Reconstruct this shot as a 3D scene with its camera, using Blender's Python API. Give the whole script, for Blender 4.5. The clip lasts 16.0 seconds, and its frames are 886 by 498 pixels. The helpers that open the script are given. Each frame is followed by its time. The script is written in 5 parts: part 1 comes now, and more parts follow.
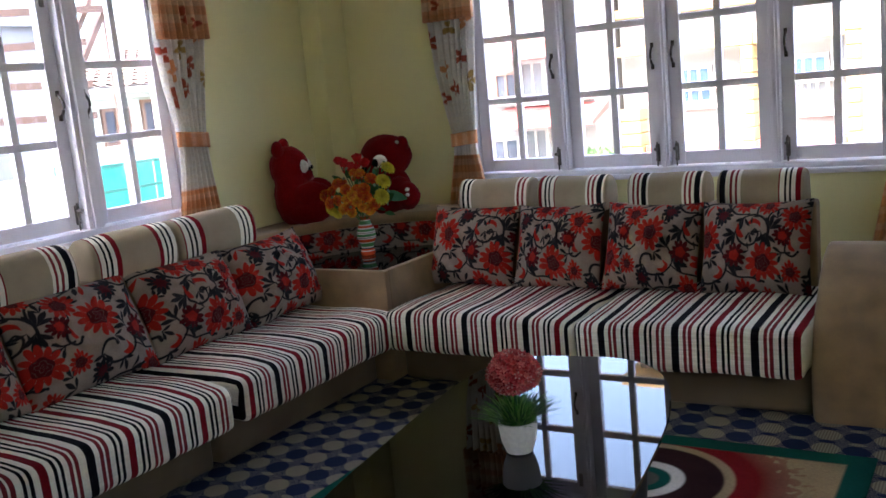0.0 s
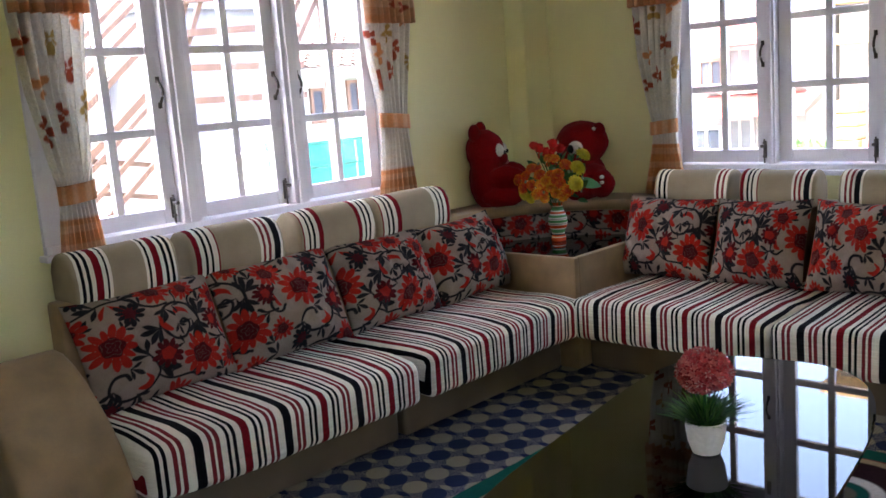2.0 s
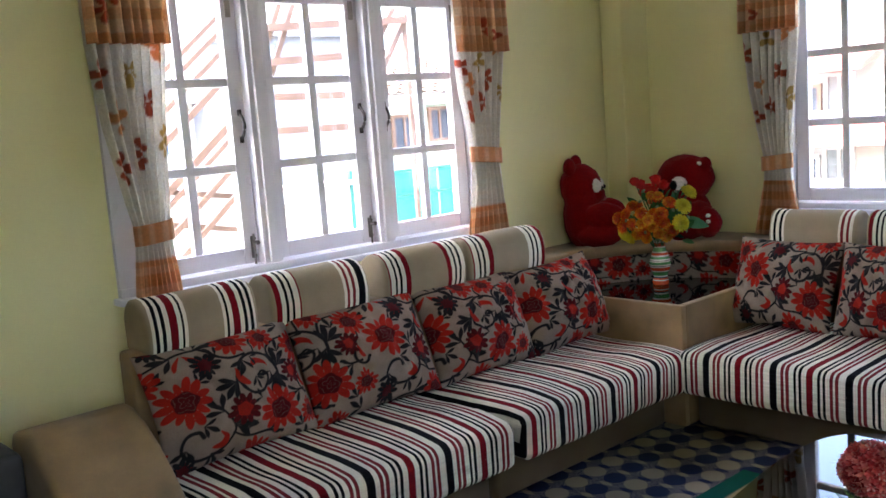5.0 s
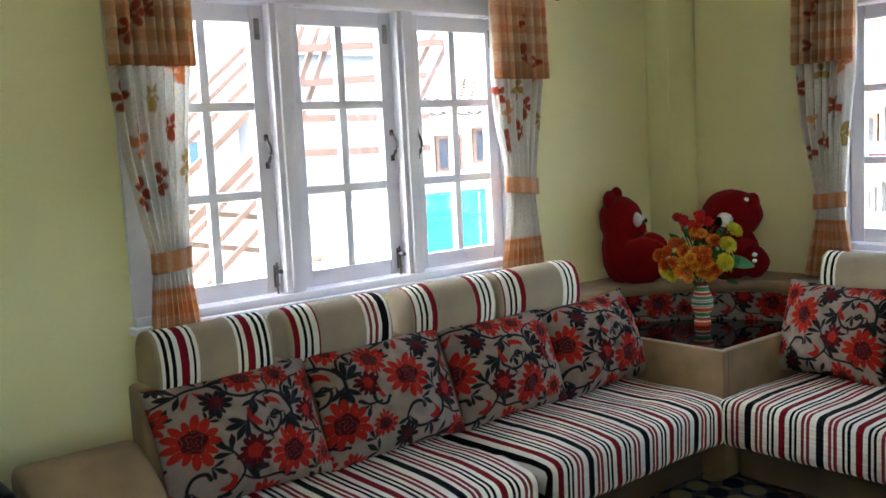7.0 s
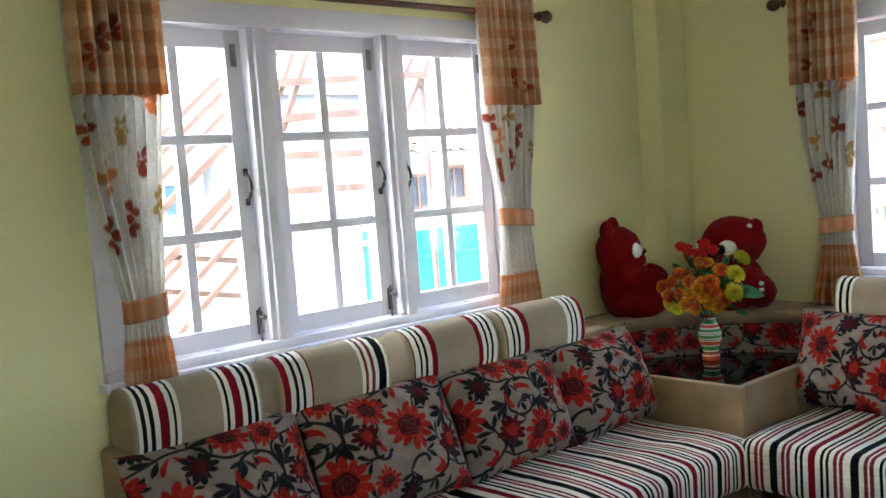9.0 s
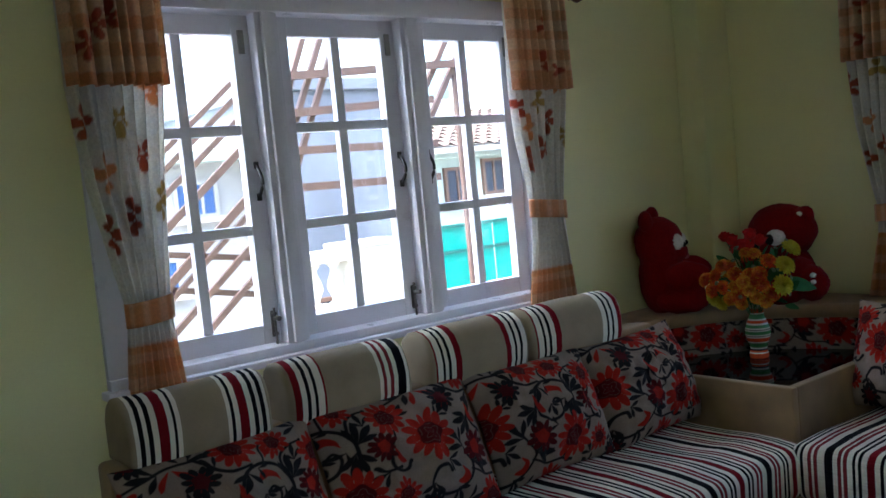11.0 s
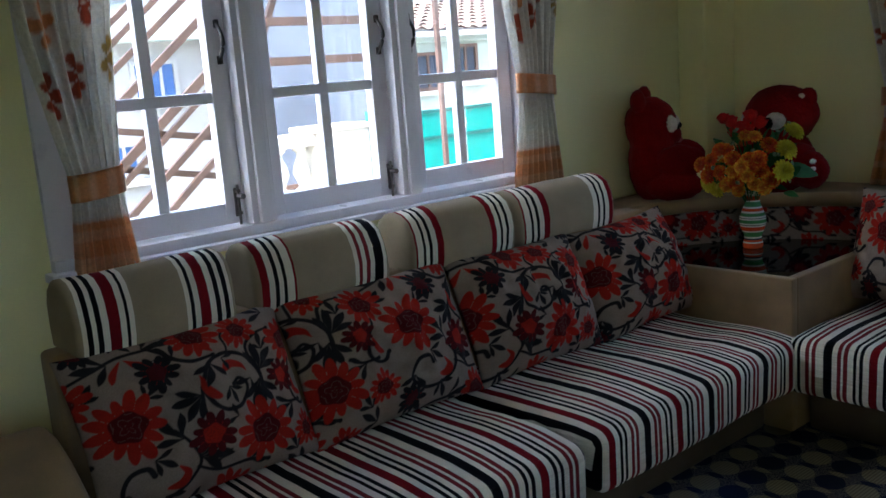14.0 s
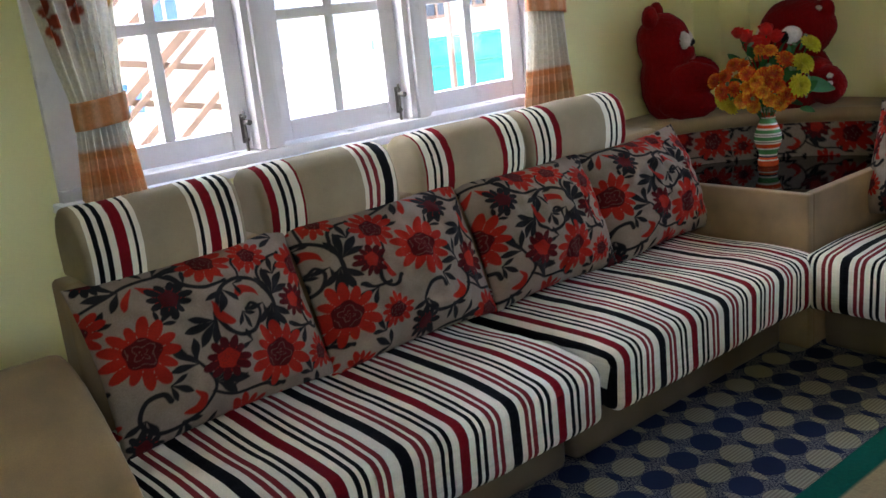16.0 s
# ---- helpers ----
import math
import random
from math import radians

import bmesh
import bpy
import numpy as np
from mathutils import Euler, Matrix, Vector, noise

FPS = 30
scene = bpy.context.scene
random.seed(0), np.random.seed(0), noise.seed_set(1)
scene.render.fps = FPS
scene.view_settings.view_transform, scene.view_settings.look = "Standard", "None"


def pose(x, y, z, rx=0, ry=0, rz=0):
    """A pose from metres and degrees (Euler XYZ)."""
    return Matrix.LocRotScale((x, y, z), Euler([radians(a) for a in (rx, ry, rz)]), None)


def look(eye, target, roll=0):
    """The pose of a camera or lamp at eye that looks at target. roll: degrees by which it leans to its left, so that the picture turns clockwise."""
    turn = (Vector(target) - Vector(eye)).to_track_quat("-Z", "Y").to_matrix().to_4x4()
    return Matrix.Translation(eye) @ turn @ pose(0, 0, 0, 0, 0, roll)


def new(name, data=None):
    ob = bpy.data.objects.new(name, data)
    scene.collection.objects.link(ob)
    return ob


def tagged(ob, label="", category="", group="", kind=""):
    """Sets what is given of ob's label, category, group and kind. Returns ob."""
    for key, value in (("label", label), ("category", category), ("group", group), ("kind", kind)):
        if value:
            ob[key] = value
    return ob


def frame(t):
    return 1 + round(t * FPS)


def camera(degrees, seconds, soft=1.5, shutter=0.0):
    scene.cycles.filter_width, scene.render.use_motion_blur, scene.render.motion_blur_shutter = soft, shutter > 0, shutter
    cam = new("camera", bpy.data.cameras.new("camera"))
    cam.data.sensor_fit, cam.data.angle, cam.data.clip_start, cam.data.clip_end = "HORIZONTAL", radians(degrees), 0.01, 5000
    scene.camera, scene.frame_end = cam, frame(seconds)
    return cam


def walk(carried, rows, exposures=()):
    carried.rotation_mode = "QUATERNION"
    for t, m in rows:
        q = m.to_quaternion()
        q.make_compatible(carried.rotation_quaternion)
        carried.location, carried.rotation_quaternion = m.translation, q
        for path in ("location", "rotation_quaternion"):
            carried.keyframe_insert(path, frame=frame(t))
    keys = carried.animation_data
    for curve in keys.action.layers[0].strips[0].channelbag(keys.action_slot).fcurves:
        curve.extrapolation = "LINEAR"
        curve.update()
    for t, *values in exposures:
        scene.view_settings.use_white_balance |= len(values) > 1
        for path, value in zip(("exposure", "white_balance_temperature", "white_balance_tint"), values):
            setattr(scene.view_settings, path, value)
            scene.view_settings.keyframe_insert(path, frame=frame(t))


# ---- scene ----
cam = camera(50.72, 16.0, soft=1.5, shutter=0.0)
# seconds, x, y, z, yaw, pitch, roll
ROWS = [
    (0.0, 3.645, -4.746, 1.379, 30.81, -9.72, 5.35),
    (0.5, 3.636, -4.736, 1.365, 33.89, -10.17, 5.68),
    (1.0, 3.639, -4.745, 1.366, 36.82, -10.25, 5.12),
    (1.5, 3.637, -4.763, 1.388, 39.42, -10.29, 4.97),
    (2.0, 3.643, -4.757, 1.385, 42.73, -9.67, 4.28),
    (2.5, 3.672, -4.746, 1.388, 45.30, -9.05, 3.78),
    (3.0, 3.708, -4.720, 1.393, 46.72, -8.71, 3.99),
    (3.5, 3.657, -4.690, 1.425, 46.87, -9.47, 4.87),
    (4.0, 3.540, -4.671, 1.422, 46.94, -8.81, 4.79),
    (6.5, 3.310, -4.447, 1.455, 49.63, -7.05, 3.21),
    (7.0, 3.294, -4.428, 1.466, 50.39, -6.53, 2.88),
    (7.5, 3.224, -4.397, 1.456, 49.74, -5.82, 3.01),
    (8.0, 3.130, -4.376, 1.446, 49.07, -5.11, 3.50),
    (8.5, 3.048, -4.382, 1.446, 48.41, -4.61, 4.01),
    (9.0, 3.009, -4.347, 1.435, 48.07, -4.23, 4.37),
    (11.5, 2.843, -4.118, 1.401, 51.30, -4.77, 5.63),
    (12.0, 2.778, -4.093, 1.383, 51.09, -6.03, 5.86),
    (12.5, 2.740, -4.061, 1.379, 50.01, -8.01, 5.57),
    (13.0, 2.694, -4.037, 1.364, 49.18, -9.08, 5.10),
    (13.5, 2.673, -4.022, 1.350, 48.87, -10.20, 4.78),
    (14.0, 2.659, -4.024, 1.340, 48.80, -11.07, 4.31),
    (14.5, 2.665, -4.027, 1.330, 48.91, -12.03, 4.62),
    (15.0, 2.655, -4.025, 1.311, 48.80, -13.76, 5.61),
    (15.5, 2.654, -4.019, 1.306, 49.04, -14.80, 5.65),
    (16.0, 2.640, -4.011, 1.304, 49.19, -15.15, 5.69),
]
EXPOSURES = [(0.0, 4.36, 6250, 15), (1.5, 4.66, 6400, 16), (4.0, 4.79, 6450, 15), (7.0, 4.84, 6300, 4), (9.0, 4.93, 6250, 3), (11.5, 3.28, 5550, 4), (12.2, 3.10, 5550, 4), (13.0, 3.24, 5550, 4),
             (14.0, 3.56, 5700, 4), (14.5, 3.80, 5850, 4), (15.2, 4.28, 6150, 5), (16.0, 4.80, 6480, 7)]
walk(cam, [(t, pose(x, y, z, 90 + pitch, roll, yaw)) for t, x, y, z, yaw, pitch, roll in ROWS], EXPOSURES)

# ---- light ----
SUN_ELEVATION, SUN_ROTATION = radians(58), radians(176)
world = bpy.data.worlds.new("sky")
scene.world = world
world.use_nodes = True
wn = world.node_tree
sky = wn.nodes.new("ShaderNodeTexSky")
sky.sky_type = "NISHITA"
sky.sun_disc = False
sky.sun_elevation, sky.sun_rotation = SUN_ELEVATION, SUN_ROTATION
sky.air_density, sky.dust_density, sky.ozone_density = 1.0, 6.0, 1.0
wn.links.new(sky.outputs[0], wn.nodes["Background"].inputs[0])
wn.nodes["Background"].inputs[1].default_value = 0.15
sun_data = bpy.data.lights.new("sun", "SUN")
sun_data.energy, sun_data.angle, sun_data.color = 0.5, radians(25), (1.0, 0.95, 0.88)
sun = new("sun", sun_data)
sun.matrix_world = look((0, 0, 20), (-math.sin(SUN_ROTATION) * 10, -math.cos(SUN_ROTATION) * 10, 20 - 10 * math.tan(SUN_ELEVATION)))


# ---- material helpers ----
def material(name):
    m = bpy.data.materials.new(name)
    m.use_nodes = True
    return m, m.node_tree, m.node_tree.nodes["Principled BSDF"]


def math_node(nt, op, a, b=None):
    n = nt.nodes.new("ShaderNodeMath")
    n.operation = op
    for i, v in enumerate((a, b)):
        if v is None:
            continue
        if isinstance(v, (int, float)):
            n.inputs[i].default_value = v
        else:
            nt.links.new(v, n.inputs[i])
    return n.outputs[0]


def mix(nt, fac, a, b, mode="MIX"):
    n = nt.nodes.new("ShaderNodeMix")
    n.data_type, n.blend_type = "RGBA", mode
    for i, v in ((0, fac), (6, a), (7, b)):
        if isinstance(v, (int, float)):
            n.inputs[i].default_value = v
        elif isinstance(v, tuple):
            n.inputs[i].default_value = (*v, 1)
        else:
            nt.links.new(v, n.inputs[i])
    return n.outputs[2]


def coords(nt, scale=(1, 1, 1)):
    tc = nt.nodes.new("ShaderNodeTexCoord")
    mp = nt.nodes.new("ShaderNodeMapping")
    mp.inputs["Scale"].default_value = scale
    nt.links.new(tc.outputs["Object"], mp.inputs[0])
    return mp.outputs[0]


def noise_tex(nt, vec, scale, detail=4.0, rough=0.55):
    n = nt.nodes.new("ShaderNodeTexNoise")
    n.inputs["Scale"].default_value, n.inputs["Detail"].default_value, n.inputs["Roughness"].default_value = scale, detail, rough
    nt.links.new(vec, n.inputs["Vector"])
    return n.outputs["Fac"]


def add_bump(nt, bsdf, height, strength, distance):
    b = nt.nodes.new("ShaderNodeBump")
    b.inputs["Strength"].default_value, b.inputs["Distance"].default_value = strength, distance
    nt.links.new(height, b.inputs["Height"])
    nt.links.new(b.outputs[0], bsdf.inputs["Normal"])


def spread(nt, value, lo, hi):
    n = nt.nodes.new("ShaderNodeMapRange")
    n.inputs[1].default_value, n.inputs[2].default_value = 0.3, 0.7
    n.inputs[3].default_value, n.inputs[4].default_value = lo, hi
    nt.links.new(value, n.inputs[0])
    return n.outputs[0]


def worn(name, colour, rough=0.6, stain=(0.8, 1.08), scale=2.5, grain=120.0, bump=0.15, depth=0.002, metal=0.0, sheen=0.0, stretch=(1, 1, 1), fine=0.07):
    """A surface with broad stains and a fine grain."""
    m, nt, b = material(name)
    v = coords(nt, stretch)
    broad = spread(nt, noise_tex(nt, v, scale, 5), stain[0], stain[1])
    specks = noise_tex(nt, v, grain, 3)
    c = mix(nt, 1.0, colour, broad, "MULTIPLY")
    c = mix(nt, 1.0, c, spread(nt, specks, 1.0 - fine, 1.0 + fine), "MULTIPLY")
    nt.links.new(c, b.inputs["Base Color"])
    nt.links.new(spread(nt, noise_tex(nt, v, scale * 4, 4), rough * 0.88, min(1.0, rough * 1.12)), b.inputs["Roughness"])
    b.inputs["Metallic"].default_value = metal
    if sheen:
        b.inputs["Sheen Weight"].default_value = sheen
        b.inputs["Sheen Roughness"].default_value = 0.4
    add_bump(nt, b, specks, bump, depth)
    return m


def painted(name, rough=0.85, sheen=0.2, weave=900.0, bump=0.2, attribute="tint", spec=0.3):
    """Cloth whose woven or printed pattern is stored on the mesh."""
    m, nt, b = material(name)
    at = nt.nodes.new("ShaderNodeAttribute")
    at.attribute_name = attribute
    v = coords(nt)
    fine = noise_tex(nt, v, weave, 2)
    c = mix(nt, 1.0, at.outputs["Color"], spread(nt, fine, 0.86, 1.1), "MULTIPLY")
    c = mix(nt, 1.0, c, spread(nt, noise_tex(nt, v, 6.0, 4), 0.86, 1.06), "MULTIPLY")
    c = mix(nt, 1.0, c, spread(nt, noise_tex(nt, v, weave * 0.2, 3), 0.88, 1.08), "MULTIPLY")
    nt.links.new(c, b.inputs["Base Color"])
    b.inputs["Roughness"].default_value = rough
    b.inputs["Specular IOR Level"].default_value = spec
    b.inputs["Sheen Weight"].default_value = sheen
    add_bump(nt, b, fine, bump, 0.001)
    return m


CREAM, INK, WINE, ROSE = (0.84, 0.78, 0.66), (0.007, 0.007, 0.009), (0.21, 0.008, 0.014), (0.22, 0.025, 0.030)


def striped(name, axis, period, bands, ground, shift=0.0, weave=700.0, ribs=0.0):
    """Stripes across one axis of the object: bands are (start, end, colour) in parts of the period."""
    m, nt, b = material(name)
    tc = nt.nodes.new("ShaderNodeTexCoord")
    sep = nt.nodes.new("ShaderNodeSeparateXYZ")
    nt.links.new(tc.outputs["Object"], sep.inputs[0])
    wob = noise_tex(nt, tc.outputs["Object"], 3.0, 2)
    pos = math_node(nt, "ADD", sep.outputs[axis], math_node(nt, "MULTIPLY", math_node(nt, "SUBTRACT", wob, 0.5), 0.005))
    u = math_node(nt, "FRACT", math_node(nt, "ADD", math_node(nt, "DIVIDE", pos, period), shift + 20.0))
    ramp = nt.nodes.new("ShaderNodeValToRGB")
    ramp.color_ramp.interpolation = "CONSTANT"
    els = ramp.color_ramp.elements
    els[0].position, els[0].color = 0.0, (*ground, 1)
    els.remove(els[1])
    edges = {}
    for a, z, c in bands:
        edges[a] = c
        edges.setdefault(z, ground)
    for p in sorted(edges):
        e = els.new(p) if p > 0 else els[0]
        e.color = (*edges[p], 1)
    nt.links.new(u, ramp.inputs[0])
    fine = noise_tex(nt, coords(nt), weave, 2)
    c = mix(nt, 1.0, ramp.outputs[0], spread(nt, fine, 0.84, 1.1), "MULTIPLY")
    c = mix(nt, 1.0, c, spread(nt, noise_tex(nt, tc.outputs["Object"], 5.0, 5), 0.80, 1.08), "MULTIPLY")
    nt.links.new(c, b.inputs["Base Color"])
    b.inputs["Roughness"].default_value = 0.9
    b.inputs["Specular IOR Level"].default_value = 0.08
    if ribs:
        fine = math_node(nt, "ADD", math_node(nt, "MULTIPLY", fine, 0.25), math_node(nt, "MULTIPLY", noise_tex(nt, coords(nt, (5, 8, 60)), 1.0, 3), 4.0))
        add_bump(nt, b, fine, 0.5, ribs)
    else:
        add_bump(nt, b, fine, 0.25, 0.001)
    return m


def plain_glass(name, colour=(1, 1, 1), rough=0.0, base=0.03, edge=0.9):
    m, nt, b = material(name)
    out = nt.nodes["Material Output"]
    tr = nt.nodes.new("ShaderNodeBsdfTransparent")
    tr.inputs[0].default_value = (*colour, 1)
    gl = nt.nodes.new("ShaderNodeBsdfGlossy")
    gl.inputs["Roughness"].default_value = rough
    lw = nt.nodes.new("ShaderNodeLayerWeight")
    gloss = math_node(nt, "ADD", math_node(nt, "MULTIPLY", math_node(nt, "POWER", lw.outputs["Facing"], 4.5), edge), base)
    ms = nt.nodes.new("ShaderNodeMixShader")
    nt.links.new(gloss, ms.inputs[0])
    nt.links.new(tr.outputs[0], ms.inputs[1])
    nt.links.new(gl.outputs[0], ms.inputs[2])
    nt.links.new(ms.outputs[0], out.inputs[0])
    return m


# ---- materials ----
WALL = worn("wall_paint", (0.87, 0.84, 0.47), 0.5, (0.96, 1.03), 0.9, 160.0, 0.03, 0.001, fine=0.015)
CEIL = worn("ceiling_paint", (0.85, 0.84, 0.78), 0.8, (0.95, 1.03), 1.0, 70.0, 0.06, 0.002)
WHITE = worn("white_gloss_paint", (0.80, 0.79, 0.86), 0.3, (0.95, 1.02), 3.0, 140.0, 0.04, 0.001, fine=0.02)
VELVET = worn("beige_velvet", (0.295, 0.198, 0.100), 0.85, (0.66, 1.18), 7.0, 420.0, 0.18, 0.001, sheen=0.12)
# same beige velvet in a darker colour, standing in for shade below the cushions
VELVET_SHADED = worn("beige_velvet_shaded_plinth", (0.175, 0.128, 0.075), 0.88, (0.72, 1.08), 5.0, 420.0, 0.18, 0.001, sheen=0.05)
DARK_METAL = worn("dark_bronze", (0.06, 0.055, 0.055), 0.38, (0.8, 1.2), 20.0, 300.0, 0.1, 0.0005, metal=0.9)
OLD_STEEL = worn("tarnished_steel", (0.16, 0.15, 0.15), 0.42, (0.7, 1.2), 20.0, 300.0, 0.1, 0.0005, metal=0.8)
STEEL = worn("worn_steel", (0.35, 0.34, 0.33), 0.4, (0.75, 1.1), 20.0, 300.0, 0.1, 0.0005, metal=0.9)
ROD_WOOD = worn("brown_rod_wood", (0.13, 0.045, 0.025), 0.4, (0.8, 1.15), 12.0, 90.0, 0.12, 0.001)
PANE = plain_glass("window_glass")
CLOTH = painted("printed_floral_cloth", 0.9, 0.0, 800.0, 0.3, spec=0.12)
SATIN = painted("satin_curtain", 0.40, 0.15, 500.0, 0.12, spec=0.5)
nt = SATIN.node_tree
thin = nt.nodes.new("ShaderNodeBsdfTranslucent")
nt.links.new(nt.nodes["Principled BSDF"].inputs["Base Color"].links[0].from_socket, thin.inputs[0])
both = nt.nodes.new("ShaderNodeMixShader")
both.inputs[0].default_value = 0.5
nt.links.new(nt.nodes["Principled BSDF"].outputs[0], both.inputs[1])
nt.links.new(thin.outputs[0], both.inputs[2])
nt.links.new(both.outputs[0], nt.nodes["Material Output"].inputs[0])
PILE = painted("rug_pile", 1.0, 0.0, 420.0, 0.8, spec=0.03)
FUR = painted("red_plush", 0.95, 0.04, 260.0, 1.0, spec=0.1)
PETAL = painted("silk_flower", 0.75, 0.0, 200.0, 0.2)
CERAMIC = painted("painted_ceramic", 0.25, 0.0, 60.0, 0.03, spec=0.5)
POT = worn("white_ceramic", (0.78, 0.76, 0.73), 0.3, (0.94, 1.03), 8.0, 80.0, 0.03, 0.0005)
BLACK_CLOTH = worn("black_leatherette", (0.018, 0.018, 0.02), 0.5, (0.8, 1.3), 8.0, 200.0, 0.2, 0.001)

m, nt, b = material("black_glass")
b.inputs["Base Color"].default_value = (0.004, 0.004, 0.005, 1)
b.inputs["Roughness"].default_value = 0.04
b.inputs["Specular IOR Level"].default_value = 0.22
BLACK_GLASS = m


def smoked_glass():
    g = plain_glass("smoked_glass", (0.055, 0.06, 0.06), 0.006, 0.05, 0.7)
    return g


SMOKED = smoked_glass()

# period of the seat cloth: wide black, red pair, black pair, wide red, black pair, red pair
SEAT_BANDS = [(0.0, 0.095, INK), (0.150, 0.192, ROSE), (0.218, 0.262, ROSE), (0.325, 0.363, INK), (0.393, 0.431, INK),
              (0.495, 0.580, WINE), (0.640, 0.678, INK), (0.708, 0.746, INK), (0.800, 0.842, ROSE), (0.868, 0.912, ROSE)]


def seat_cloth(period, black):
    """The seat cloth with the middle of a wide black stripe at that place along the cushion."""
    return striped("striped_seat_cloth", 0, period, SEAT_BANDS, CREAM, 0.0475 - black / period, ribs=0.006)



# ---- mesh helpers ----
def part(name, bm, mat, parent=None, label="", smooth=True):
    me = bpy.data.meshes.new(name)
    bm.to_mesh(me)
    bm.free()
    me.materials.append(mat)
    if smooth:
        me.polygons.foreach_set("use_smooth", [True] * len(me.polygons))
        me.set_sharp_from_angle(angle=radians(40))
    ob = new(name, me)
    if parent:
        ob.parent = parent
    if label:
        ob["label"] = label
    return ob


def again(ob, name, parent, m):
    """One more object on the same mesh."""
    o = new(name, ob.data)
    o.parent = parent
    o.matrix_basis = m
    if "label" in ob:
        o["label"] = ob["label"]
    return o


def thing(name, at, label, category, group="", kind=""):
    e = new(name)
    e.location = at
    e.empty_display_size = 0.1
    return tagged(e, label, category, group, kind)


def box(x0, x1, y0, y1, z0, z1, bevel=0.0, segments=2, bm=None):
    out = bm or bmesh.new()
    vs = bmesh.ops.create_cube(out, size=1.0)["verts"]
    bmesh.ops.transform(out, verts=vs, matrix=Matrix.LocRotScale(((x0 + x1) / 2, (y0 + y1) / 2, (z0 + z1) / 2), None, (x1 - x0, y1 - y0, z1 - z0)))
    if bevel:
        edges = list({e for v in vs for e in v.link_edges})
        bmesh.ops.bevel(out, geom=edges, offset=bevel, segments=segments, profile=0.6, affect="EDGES")
    return out


def soften(bm, size, amount, seed=0):
    """Uneven, padded surfaces."""
    for v in bm.verts:
        p = v.co / size + Vector((seed * 3.1, seed * 1.7, 0))
        v.co += Vector(noise.noise_vector(p)) * amount
    return bm


def lathe(profile, sides=32):
    bm = bmesh.new()
    rings = [[bm.verts.new((r * math.cos(2 * math.pi * i / sides), r * math.sin(2 * math.pi * i / sides), z)) for i in range(sides)] for r, z in profile]
    for a, b2 in zip(rings, rings[1:]):
        for i in range(sides):
            j = (i + 1) % sides
            bm.faces.new((a[i], a[j], b2[j], b2[i]))
    bm.faces.new(rings[0][::-1])
    bm.faces.new(rings[-1])
    return bm


def extrude_profile(profile, y0, y1, bevel=0.0, segments=3):
    """A closed x-z outline drawn out along y."""
    bm = bmesh.new()
    a = [bm.verts.new((x, y0, z)) for x, z in profile]
    b2 = [bm.verts.new((x, y1, z)) for x, z in profile]
    n = len(profile)
    fa, fb = bm.faces.new(a), bm.faces.new(b2[::-1])
    for i in range(n):
        j = (i + 1) % n
        bm.faces.new((a[j], a[i], b2[i], b2[j]))
    bmesh.ops.recalc_face_normals(bm, faces=bm.faces)
    if bevel:
        rims = [e for e in bm.edges if (abs(e.verts[0].co.y - y0) < 1e-6 and abs(e.verts[1].co.y - y0) < 1e-6) or (abs(e.verts[0].co.y - y1) < 1e-6 and abs(e.verts[1].co.y - y1) < 1e-6)]
        bmesh.ops.bevel(bm, geom=rims, offset=bevel, segments=segments, profile=0.6, affect="EDGES")
    return bm


def bezier_tube(points, radius, sides=8):
    """A round bar along a smooth line of points."""
    bm = bmesh.new()
    rings = []
    pts = [Vector(p) for p in points]
    for i, p in enumerate(pts):
        t = (pts[min(i + 1, len(pts) - 1)] - pts[max(i - 1, 0)]).normalized()
        up = Vector((0, 0, 1)) if abs(t.z) < 0.9 else Vector((1, 0, 0))
        s = t.cross(up).normalized()
        u = s.cross(t)
        r = radius[i] if isinstance(radius, (list, tuple)) else radius
        rings.append([bm.verts.new(p + r * (math.cos(a) * s + math.sin(a) * u)) for a in (2 * math.pi * k / sides for k in range(sides))])
    for a, b2 in zip(rings, rings[1:]):
        for i in range(sides):
            j = (i + 1) % sides
            bm.faces.new((a[i], a[j], b2[j], b2[i]))
    bm.faces.new(rings[0][::-1])
    bm.faces.new(rings[-1])
    bmesh.ops.recalc_face_normals(bm, faces=bm.faces)
    return bm


